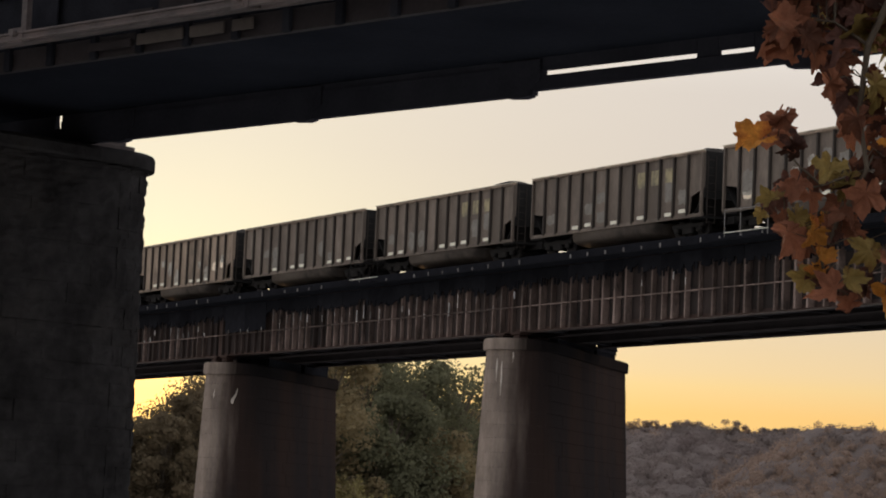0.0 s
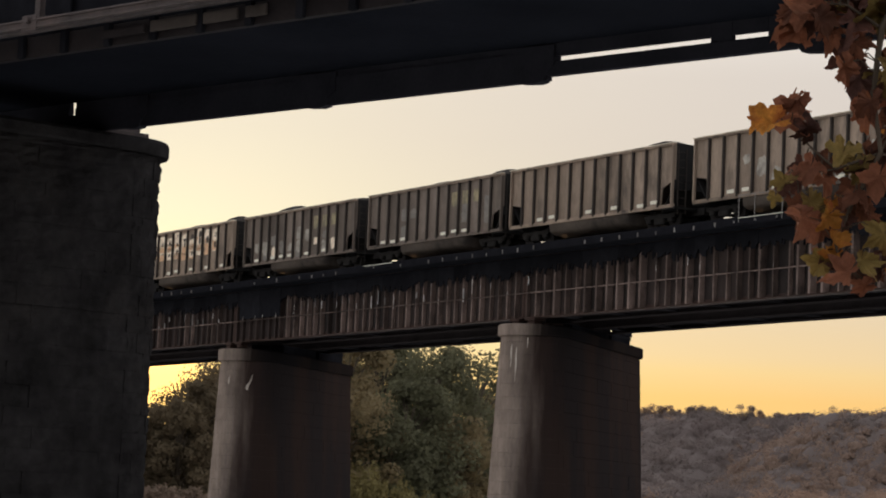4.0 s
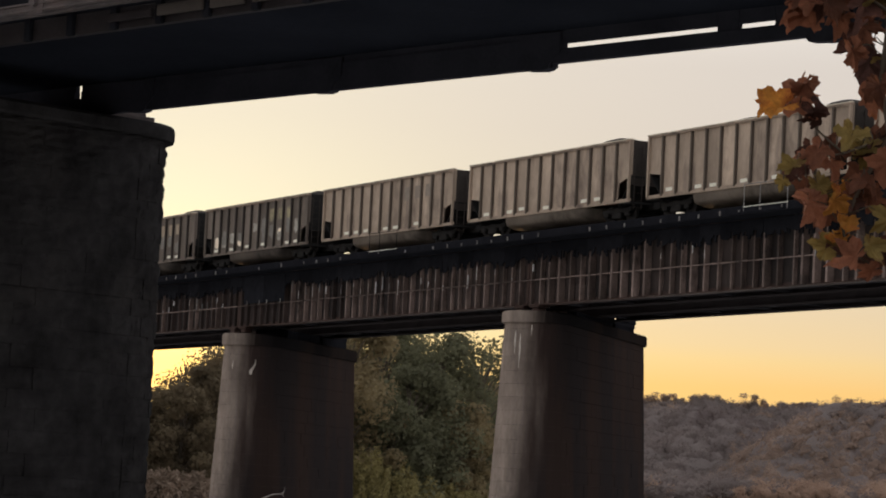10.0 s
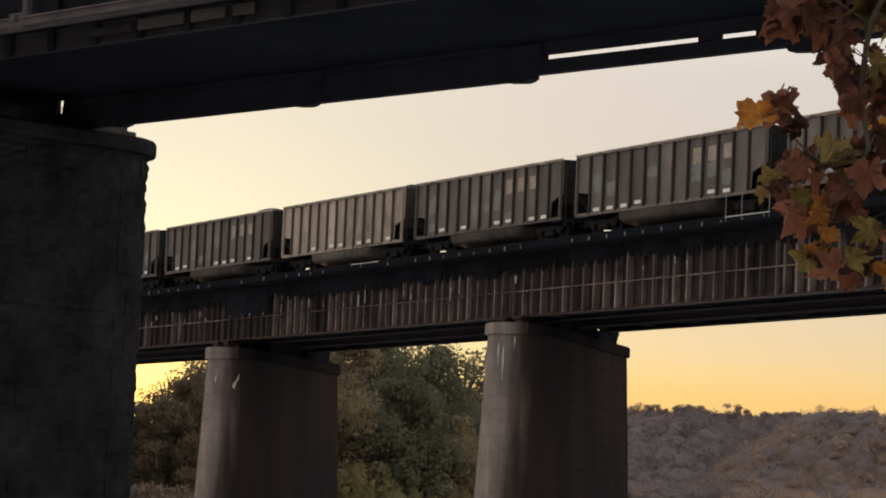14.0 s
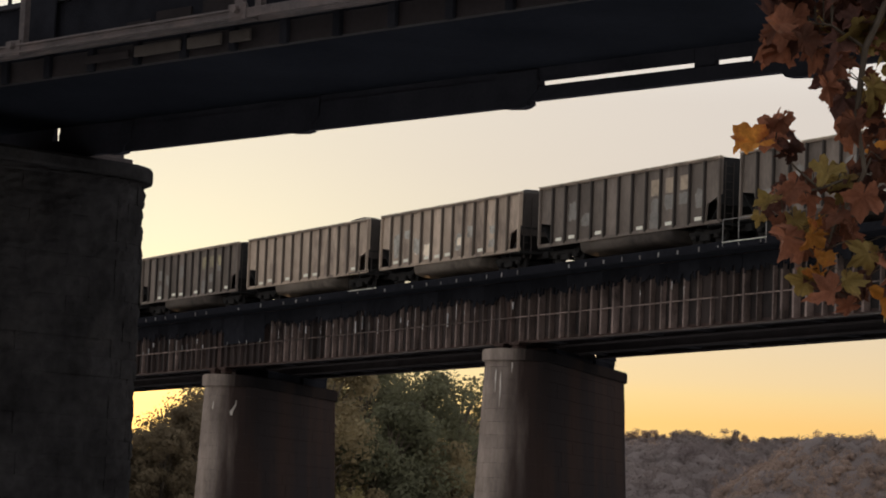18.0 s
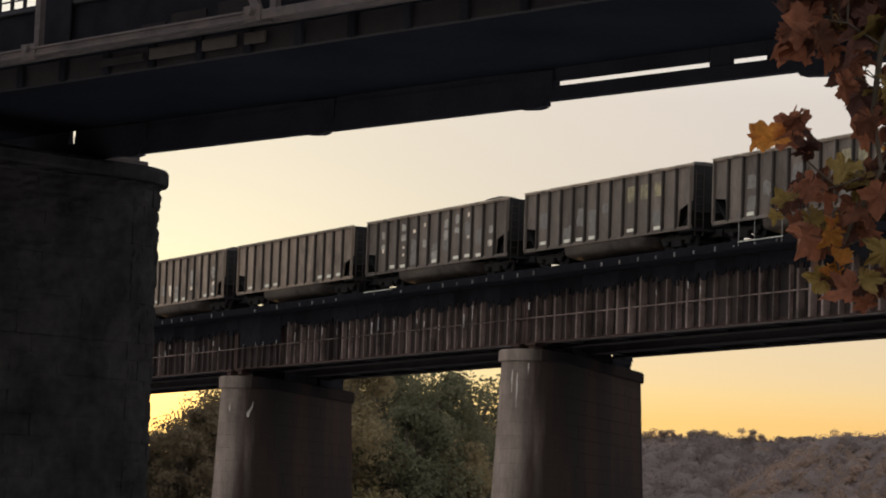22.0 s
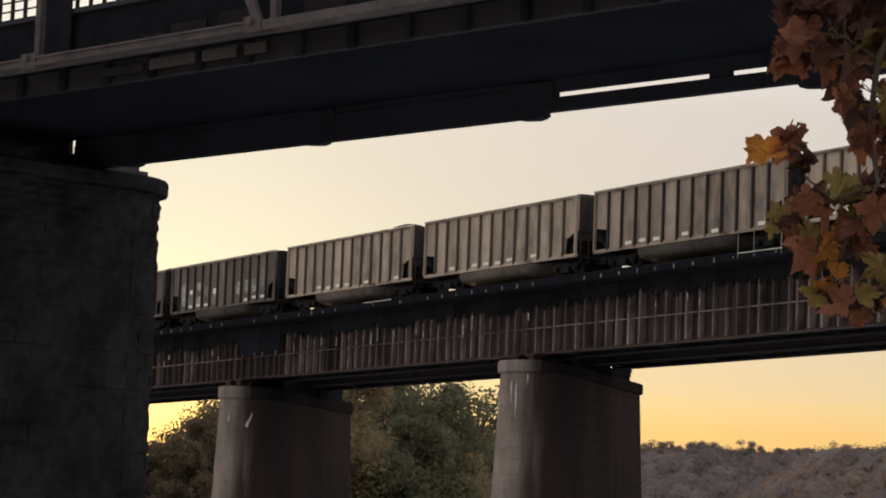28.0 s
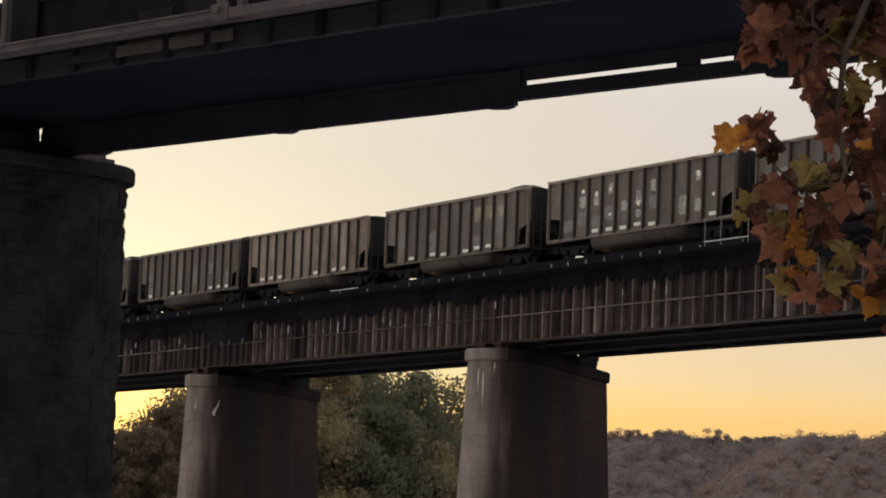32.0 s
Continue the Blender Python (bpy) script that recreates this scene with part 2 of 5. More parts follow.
PALE_METAL = material("galvanised_rail", (0.92, 0.9, 0.86), 0.5, 0.35, vary=0.2, scale=3, fine=25, bump=0.1)
COAL = material("coal", (0.034, 0.028, 0.023), 0.9, vary=0.5, scale=3, fine=18, bump=0.8)
TRUCK = material("truck_cast_steel", (0.022, 0.0205, 0.0195), 0.9, 0.0, vary=0.4, scale=3, fine=20, bump=0.3)
# Posts carry the shade of their flanks in this dark colour.
POST_DARK = material("grimy_side_post", (0.046, 0.038, 0.033), 0.85, 0.0, vary=0.35, scale=1.5, fine=14, bump=0.2)
# Shade on the end and slope sheets is put into this dark colour.
END_SHADE = material("sooty_end_sheet", (0.021, 0.0195, 0.0188), 0.9, 0.0, vary=0.45, scale=1.5, fine=14, bump=0.2)
# Sky light along the car tops, painted as a pale rim.
RIM = material("dust_worn_rim", (0.50, 0.43, 0.335), 0.55, 0.0, vary=0.9, scale=0.9, fine=9, bump=0.15, random_tone=0.3, dirt=(0.16, 0.13, 0.10), dirt_amount=0.4)
# Tan body paint darkened for the shade on the post flanks.
POST_TAN = material("dusty_tan_side_post", (0.098, 0.078, 0.062), 0.8, 0.0, vary=0.35, scale=1.5, fine=14, bump=0.2)
TUB_TAN = material("dusty_tan_tub_steel", (0.185, 0.152, 0.122), 0.75, 0.0, vary=0.5, scale=0.8, fine=9, bump=0.15, dirt=(0.09, 0.074, 0.06), dirt_amount=0.4)
TUB = material("sooty_tub_steel", (0.11, 0.09, 0.075), 0.75, 0.0, vary=0.5, scale=0.8, fine=9, bump=0.15, dirt=(0.05, 0.042, 0.037), dirt_amount=0.4)
PAINTS = {
    "dark": material("weathered_dark_grey_car_paint", (0.14, 0.112, 0.092), 0.6, 0.0, vary=0.6, scale=1.1, fine=7, bump=0.12, dirt=(0.115, 0.093, 0.075), dirt_amount=0.28, random_tone=0.26, stretch=(1, 1, 0.4)),
    "tan": material("weathered_tan_car_paint", (0.38, 0.293, 0.222), 0.65, 0.0, vary=0.45, scale=1.1, fine=7, bump=0.12, dirt=(0.14, 0.105, 0.085), dirt_amount=0.3, random_tone=0.18, stretch=(1, 1, 0.4)),
    "brown": material("dusty_brown_car_paint", (0.272, 0.208, 0.158), 0.65, 0.0, vary=0.5, scale=1.1, fine=7, bump=0.12, dirt=(0.08, 0.066, 0.055), dirt_amount=0.3, random_tone=0.2, stretch=(1, 1, 0.4)),
}
YELLOW = material("faded_cream_paint", (0.33, 0.28, 0.17), 0.7, vary=0.5, scale=2.5, fine=9, bump=0.05, dirt=(0.09, 0.085, 0.08), dirt_amount=0.45)
SCRAWL_ORANGE = material("bright_orange_paint", (0.66, 0.42, 0.25), 0.6, vary=0.3, scale=2.5, fine=9, bump=0.05)
SCRAWL_DARK = material("dark_scrawl_paint", (0.075, 0.06, 0.05), 0.6, vary=0.3, scale=2.5, fine=9, bump=0.05)
ORANGE = material("faded_orange_paint", (0.35, 0.275, 0.20), 0.7, vary=0.5, scale=2.5, fine=9, bump=0.05, dirt=(0.12, 0.10, 0.09), dirt_amount=0.25)
DARKMARK = material("dark_stencil_paint", (0.25, 0.205, 0.165), 0.7, vary=0.3, scale=2.5, fine=12, bump=0.05)
FADED_WHITE = material("worn_pale_paint", (0.38, 0.35, 0.30), 0.7, vary=0.5, scale=3, fine=10, bump=0.05, dirt=(0.16, 0.14, 0.12), dirt_amount=0.45)
WHITE = material("dusty_white_paint", (0.86, 0.73, 0.56), 0.6, vary=0.25, scale=3, fine=10, bump=0.05)
GREY_PATCH = material("faded_grey_patch", (0.2, 0.182, 0.16), 0.7, vary=0.4, scale=3, fine=12, bump=0.05)
REFLECT = material("reflective_strip", (0.75, 0.72, 0.60), 0.4, vary=0.2, scale=3, fine=14, bump=0.05)
BARK = material("tree_bark", (0.10, 0.08, 0.06), 0.95, vary=0.4, scale=3, fine=18, bump=0.6)
LEAF_GREEN = material("river_tree_leaves", (0.147, 0.142, 0.084), 0.7, vary=0.6, scale=0.22, fine=1.2, bump=0, island_tone=0.05, translucent=0.55)
LEAF_OLIVE = material("turning_tree_leaves", (0.25, 0.195, 0.108), 0.7, vary=0.65, scale=0.22, fine=1.2, bump=0, island_tone=0.05, translucent=0.55)
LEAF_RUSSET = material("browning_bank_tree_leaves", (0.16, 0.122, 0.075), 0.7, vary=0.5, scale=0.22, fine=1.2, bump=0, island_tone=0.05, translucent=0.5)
LEAF_SHRUB = material("yellowing_shrub_leaves", (0.29, 0.243, 0.105), 0.7, vary=0.3, scale=0.4, fine=2, bump=0, island_tone=0.15, translucent=0.4)
LEAF_BRUSH = material("dry_brush_leaves", (0.27, 0.20, 0.15), 0.8, vary=0.25, scale=0.4, fine=2, bump=0, island_tone=0.2, translucent=0.3)
# Hill wood colours are raised and blued to carry the distance haze.
HILL_WOOD = material("autumn_hill_wood", (0.262, 0.213, 0.195), 0.95, vary=0.4, scale=0.04, fine=1.3, bump=0.8, depth=0.6, island_tone=0.05, dirt=(0.22, 0.17, 0.16), dirt_amount=0.4, translucent=0.4)
HILL_RUST = material("rusty_hill_wood", (0.345, 0.25, 0.198), 0.95, vary=0.4, scale=0.04, fine=1.3, bump=0.8, depth=0.6, island_tone=0.05, dirt=(0.29, 0.215, 0.18), dirt_amount=0.3, translucent=0.4)
HILL_BANK = material("yellow_bank_wood", (0.43, 0.295, 0.22), 0.95, vary=0.4, scale=0.05, fine=1.3, bump=0.8, depth=0.6, island_tone=0.05, dirt=(0.33, 0.245, 0.195), dirt_amount=0.35, translucent=0.4)
LEAF_BROWN = material("brown_autumn_leaf", (0.205, 0.086, 0.052), 0.65, vary=0.5, scale=30, fine=150, bump=0.2, random_tone=0.55, dirt=(0.36, 0.13, 0.045), dirt_amount=0.08, translucent=0.45)
LEAF_DARK = material("withered_dark_leaf", (0.095, 0.046, 0.036), 0.7, vary=0.6, scale=30, fine=150, bump=0.3, random_tone=0.4, dirt=(0.19, 0.075, 0.045), dirt_amount=0.2, translucent=0.25)
LEAF_ORANGE = material("orange_autumn_leaf", (0.50, 0.22, 0.045), 0.65, vary=0.6, scale=30, fine=150, bump=0.2, random_tone=0.25, dirt=(0.30, 0.085, 0.03), dirt_amount=0.5, translucent=0.5)
LEAF_YELLOW = material("yellow_green_autumn_leaf", (0.25, 0.18, 0.06), 0.65, vary=0.5, scale=30, fine=150, bump=0.2, random_tone=0.25, dirt=(0.15, 0.08, 0.04), dirt_amount=0.32, translucent=0.4)


# ------------------------------------------------------------ mesh helpers
def mesh_of(bm, name, smooth=False):
    me = bpy.data.meshes.new(name)
    bm.to_mesh(me)
    bm.free()
    if smooth:
        me.polygons.foreach_set("use_smooth", [True] * len(me.polygons))
    return me


def thing(name, m, label, category, group="", kind=""):
    ob = new(name)
    ob.empty_display_size = 0.2
    ob.matrix_world = m
    return tagged(ob, label, category, group, kind)


def part(name, shape, mat, parent, label="", at=None, smooth=False):
    me = shape if isinstance(shape, bpy.types.Mesh) else mesh_of(shape, name, smooth)
    if not me.materials:
        me.materials.append(mat)
    ob = new(name, me)
    ob.parent = parent
    if at is not None:
        ob.matrix_basis = at
    return tagged(ob, label)


def solid(name, shape, mat, m, label, category, kind="", smooth=False, group=""):
    me = shape if isinstance(shape, bpy.types.Mesh) else mesh_of(shape, name, smooth)
    if not me.materials:
        me.materials.append(mat)
    ob = new(name, me)
    ob.matrix_world = m
    return tagged(ob, label, category, group, kind)


def add_box(bm, x0, x1, y0, y1, z0, z1, bevel=0.0):
    vs = [bm.verts.new((x, y, z)) for x in (x0, x1) for y in (y0, y1) for z in (z0, z1)]
    fs = [bm.faces.new([vs[i] for i in q]) for q in ((0, 1, 3, 2), (4, 6, 7, 5), (0, 4, 5, 1), (2, 3, 7, 6), (0, 2, 6, 4), (1, 5, 7, 3))]
    if bevel:
        es = {e for f in fs for e in f.edges}
        bmesh.ops.bevel(bm, geom=list(es), offset=bevel, segments=1, affect="EDGES")
    return bm


def box(x0, x1, y0, y1, z0, z1, bevel=0.0):
    return add_box(bmesh.new(), x0, x1, y0, y1, z0, z1, bevel)


def beam(p, q, wide, tall, bevel=0.0, bm=None):
    """A square bar from p to q."""
    bm = bm or bmesh.new()
    p, q = Vector(p), Vector(q)
    along = (q - p).normalized()
    side = along.cross(Vector((0, 0, 1)))
    side = side.normalized() if side.length > 1e-3 else Vector((1, 0, 0))
    up = side.cross(along).normalized()
    a, b = side * wide / 2, up * tall / 2
    ring = [(-1, -1), (1, -1), (1, 1), (-1, 1)]
    r0 = [bm.verts.new(p + a * i + b * j) for i, j in ring]
    r1 = [bm.verts.new(q + a * i + b * j) for i, j in ring]
    fs = [bm.faces.new(r0[::-1]), bm.faces.new(r1)] + [bm.faces.new((r0[i], r0[(i + 1) % 4], r1[(i + 1) % 4], r1[i])) for i in range(4)]
    if bevel:
        bmesh.ops.bevel(bm, geom=list({e for f in fs for e in f.edges}), offset=bevel, segments=1, affect="EDGES")
    return bm


def tube(points, radii, sides=8, bm=None):
    """A round limb through points."""
    bm = bm or bmesh.new()
    rings = []
    for i, p in enumerate(points):
        p = Vector(p)
        ahead = (Vector(points[min(i + 1, len(points) - 1)]) - Vector(points[max(i - 1, 0)])).normalized()
        side = ahead.cross(Vector((0.13, 0.21, 0.97)))
        side = side.normalized() if side.length > 1e-3 else Vector((1, 0, 0))
        up = side.cross(ahead)
        rings.append([bm.verts.new(p + (side * math.cos(k * math.tau / sides) + up * math.sin(k * math.tau / sides)) * radii[i]) for k in range(sides)])
    for a, b in zip(rings, rings[1:]):
        for k in range(sides):
            bm.faces.new((a[k], a[(k + 1) % sides], b[(k + 1) % sides], b[k]))
    bm.faces.new(rings[0][::-1])
    bm.faces.new(rings[-1])
    return bm


def cards(centres, sizes, seed, squash=0.6, aim=None, face=None, loose=0.55):
    """Leaf clumps: one bent quad a clump, turned at random."""
    rng = np.random.default_rng(seed)
    n = len(centres)
    a = rng.normal(size=(n, 3)) if aim is None else aim + rng.normal(size=(n, 3)) * 0.35
    a /= np.linalg.norm(a, axis=1)[:, None]
    b = np.cross(a, rng.normal(size=(n, 3)))
    if face is not None:
        out = face / np.linalg.norm(face, axis=1)[:, None] + rng.normal(size=(n, 3)) * loose
        out /= np.linalg.norm(out, axis=1)[:, None]
        a = np.cross(out, rng.normal(size=(n, 3)))
        a /= np.linalg.norm(a, axis=1)[:, None]
        b = np.cross(out, a)
    b /= np.linalg.norm(b, axis=1)[:, None]
    s = sizes[:, None]
    quad = np.stack([centres - a * s, centres + b * s * squash * rng.uniform(0.6, 1.2, (n, 1)), centres + a * s, centres - b * s * squash * rng.uniform(0.6, 1.2, (n, 1))], 1)
    me = bpy.data.meshes.new("leaves")
    me.vertices.add(4 * n)
    me.vertices.foreach_set("co", quad.reshape(-1))
    me.loops.add(4 * n)
    me.loops.foreach_set("vertex_index", np.arange(4 * n))
    me.polygons.add(n)
    me.polygons.foreach_set("loop_start", np.arange(n) * 4)
    me.polygons.foreach_set("loop_total", np.full(n, 4))
    me.update()
    me.validate()
    return me


# ------------------------------------------------------------ ground, river, hill
def bank_x(y):
    return np.interp(y, [0, 225, 264, 350, 600, 930, 985, 1040], [-420, -90, -27, -9, 22, 62, 420, 3000])


def land(x, y):
    """Height of the ground over the river level."""
    inside = bank_x(y) - x
    far = np.clip(inside / 12, -1, 1) * 1.2 + np.clip(inside / 120, 0, 1) * 2.0
    back = np.clip((y - 1060) / 200, 0, 1)
    back = back * back * (3 - 2 * back)
    crest = np.interp(x, [-300, 0, 70, 88, 112, 140, 190, 260], [10, 34, 37, 39.5, 43, 41, 42, 43])
    spur = np.clip(1 - np.abs(y - 1085) / 110, 0, 1)
    spur = spur * spur * (3 - 2 * spur) * np.interp(x, [60, 92, 103, 120, 147, 180, 300], [0, 3, 12, 25, 36, 40, 44])
    far = far + np.maximum(crest * back, spur) + 1.2 * np.sin(x * 0.09 + 1.3 * np.sin(y * 0.03)) * np.clip((y - 990) / 60, 0, 1)
    near = np.clip((26 - y) / 14, -1, 1) * 0.3
    return np.maximum(far, near) - 0.15


def ground():
    xs = np.concatenate([np.linspace(-4000, -420, 12), np.arange(-400, 420, 7), np.linspace(440, 4000, 14)])
    ys = np.concatenate([np.linspace(-900, -30, 8), np.arange(-20, 420, 7), np.arange(430, 1400, 15), np.linspace(1450, 4600, 14)])
    gx, gy = np.meshgrid(xs, ys, indexing="ij")
    gz = land(gx, gy)
    nx, ny = gx.shape
    idx = np.arange(nx * ny).reshape(nx, ny)
    faces = np.stack([idx[:-1, :-1], idx[1:, :-1], idx[1:, 1:], idx[:-1, 1:]], -1).reshape(-1, 4)
    me = bpy.data.meshes.new("ground")
    me.from_pydata(np.stack([gx, gy, gz], -1).reshape(-1, 3).tolist(), [], faces.tolist())
    me.polygons.foreach_set("use_smooth", [True] * len(me.polygons))
    solid("ground", me, SOIL, Matrix(), "brown earth of the river banks and wooded ridge", "ground", "structure")
    wb = bmesh.new()
    for q in ((-4500, -1000), (4500, -1000), (4500, 4800), (-4500, 4800)):
        wb.verts.new((*q, 0))
    wb.faces.new(wb.verts)
    solid("water", wb, WATER, Matrix(), "still river water that mirrors the evening sky", "water", "structure")


ground()

# ------------------------------------------------------------ railway bridge
TRACK = pose(-12.21, 159.88, EYE_Z, 0, 0, -61.17)      # x along the rails towards the viewer's right, y across, z from eye level
RAIL_TOP, TIE_TOP = 13.02, 12.85
GIRDER_TOP, GIRDER_FOOT = 12.55, 9.5
WEBS = (0.45, 2.75, 5.9, 8.4)
JOINTS = (-38.5, -3.4, 30.6, 66.0)
PITCHES = (0.86, 0.87, 0.93)


def pier_shape(length, r, z0, z1, batter, sides=14):
    """Rounded-nose footprint swept upwards, leaning inwards."""
    def ring(z):
        k = r + batter * (z1 - z)
        pts = []
        for end in (0, 1):
            for i in range(sides + 1):
                a = math.pi * i / sides + (math.pi if end == 0 else 0)
                pts.append((math.cos(a) * k, math.sin(a) * k + end * length, z))
        return pts
    return ring


def masonry_pier(m, length, r, foot, top, cap, batter, course, stone, core, label, cap_out=0.16, rough=0.009, joint=0.005, rock=0.0):
    root = thing("bridge_pier", m, label, "bridge pier", "stone bridge piers")
    ring = pier_shape(length, r, foot, top, batter)
    bm = bmesh.new()
    inset = 0.07
    shrunk = pier_shape(length, r - inset, foot, top, batter)
    a = [bm.verts.new(p) for p in shrunk(foot)]
    b = [bm.verts.new(p) for p in shrunk(top)]
    n = len(a)
    for i in range(n):
        bm.faces.new((a[i], a[(i + 1) % n], b[(i + 1) % n], b[i]))
    bm.faces.new(b)
    part("core", bm, core, root)
    z, row = foot, 0
    rng = random.Random(int(length * 100 + top * 10))
    while z < top - 0.05:
        z2 = min(z + course * rng.uniform(0.88, 1.12), top)
        lo, hi = ring(z + joint), ring(z2 - joint)
        def along(k, t, rg):
            p, q = Vector(rg[k % n]), Vector(rg[(k + 1) % n])
            return p.lerp(q, t)
        spans = []
        half = n // 2
        for end in (0, 1):
            base = end * half
            step = 2
            k = row % 2
            if k:
                spans.append((base, base + 1))
            while k < half - 1:
                spans.append((base + k, min(base + k + step, base + half - 1)))
                k += step
            # the straight flank from the nose's last point to the other nose
            flank = base + half - 1
            count = max(3, int(length / 1.25))
            off = 0.5 / count if row % 2 else 0.0
            marks = [0.0] + [min(max(j / count + off + rng.uniform(-0.012, 0.012), 0.02), 1) for j in range(1, count)] + [1.0]
            spans += [(flank, t0, t1) for t0, t1 in zip(marks, marks[1:])]
        for sp in spans:
            proud = rng.uniform(-0.5, 1.0) * rough
            if len(sp) == 2:
                ids = list(range(sp[0], sp[1] + 1))
                low, high = [Vector(lo[j]) for j in ids], [Vector(hi[j]) for j in ids]
            else:
                low, high = [along(sp[0], sp[1], lo), along(sp[0], sp[2], lo)], [along(sp[0], sp[1], hi), along(sp[0], sp[2], hi)]
            gap = 0.0012
            for line in (low, high):
                e0, e1 = (line[1] - line[0]).normalized(), (line[-2] - line[-1]).normalized()
                line[0] += e0 * gap
                line[-1] += e1 * gap
            sb = bmesh.new()
            def outward(v, d):
                c = Vector((0, min(max(v.y, 0), length), v.z))
                o = (v - c)
                o.z = 0
                return v + o.normalized() * d
            if rock:
                # rock face: a grid that swells and breaks unevenly, drawn in at the joints
                cols, rows, seed = 5, 4, rng.uniform(0, 90)
                def on(line, t):
                    k = min(int(t * (len(line) - 1)), len(line) - 2)
                    return line[k].lerp(line[k + 1], t * (len(line) - 1) - k)
                grid = []
                for r_ in range(rows + 1):
                    grid.append([])
                    for c_ in range(cols + 1):
                        v = on(low, c_ / cols).lerp(on(high, c_ / cols), r_ / rows)
                        rim = r_ in (0, rows) or c_ in (0, cols)
                        d = rock * (0.5 + 1.1 * noise.noise(Vector((c_ * 0.7, r_ * 0.8, seed)))) * (0.4 if rim else 1.0) + proud
                        grid[-1].append(sb.verts.new(outward(v, d)))
                for r_ in range(rows):
                    for c_ in range(cols):
                        sb.faces.new((grid[r_][c_], grid[r_][c_ + 1], grid[r_ + 1][c_ + 1], grid[r_ + 1][c_]))
                edge = grid[0][:] + [g[-1] for g in grid[1:]] + grid[-1][-2::-1] + [g[0] for g in grid[-2:0:-1]]
                back = [sb.verts.new(outward(v.co, -0.2)) for v in edge]
                for k in range(len(edge)):
                    sb.faces.new((edge[(k + 1) % len(edge)], edge[k], back[k], back[(k + 1) % len(edge)]))
                part("stone_block", sb, stone, root)
                continue
            f0 = [sb.verts.new(outward(v, proud)) for v in low]
            f1 = [sb.verts.new(outward(v, proud)) for v in high]
            b0 = [sb.verts.new(outward(v, -0.16)) for v in low]
            b1 = [sb.verts.new(outward(v, -0.16)) for v in high]
            for j in range(len(f0) - 1):
                sb.faces.new((f0[j], f0[j + 1], f1[j + 1], f1[j]))
                sb.faces.new((f1[j], f1[j + 1], b1[j + 1], b1[j]))
                sb.faces.new((f0[j + 1], f0[j], b0[j], b0[j + 1]))
            sb.faces.new((f0[0], f1[0], b1[0], b0[0]))
            sb.faces.new((f1[-1], f0[-1], b0[-1], b1[-1]))
            part("stone_block", sb, stone, root)
        z, row = z2, row + 1
    rim = pier_shape(length, r + cap_out, top, top + cap, 0.0)
    cb = bmesh.new()
    levels = [(top, -0.03), (top + 0.06, 0.0), (top + cap - 0.08, 0.0), (top + cap, -0.07)]
    rings = []
    for z, o in levels:
        rings.append([cb.verts.new((p[0] * (1 + o / r), p[1], z)) for p in rim(z)])
    for p, q in zip(rings, rings[1:]):
        for i in range(n):
            cb.faces.new((p[i], p[(i + 1) % n], q[(i + 1) % n], q[i]))
    cb.faces.new(rings[-1])
    cb.faces.new(rings[0][::-1])
    cb.faces.ensure_lookup_table()
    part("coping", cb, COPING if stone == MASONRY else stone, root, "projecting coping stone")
    return root


def rail_point(u, v, z):
    return TRACK @ Vector((u, v, z))


def lime_streak(pier, spots):
    """Pale run of lime down a pier nose: angle round the nose, height, half width in degrees."""
    bm, rows = bmesh.new(), []
    for angle, z, half in spots:
        k = 1.6 + 0.045 * (8.62 + EYE_Z - z) + 0.03
        rows.append([bm.verts.new((math.cos(radians(angle + d)) * k, math.sin(radians(angle + d)) * k, z)) for d in (-half, half)])
    for p, q in zip(rows, rows[1:]):
        bm.faces.new((p[0], q[0], q[1], p[1]))
    part("lime_streak", bm, LIME, pier, "pale run of lime")


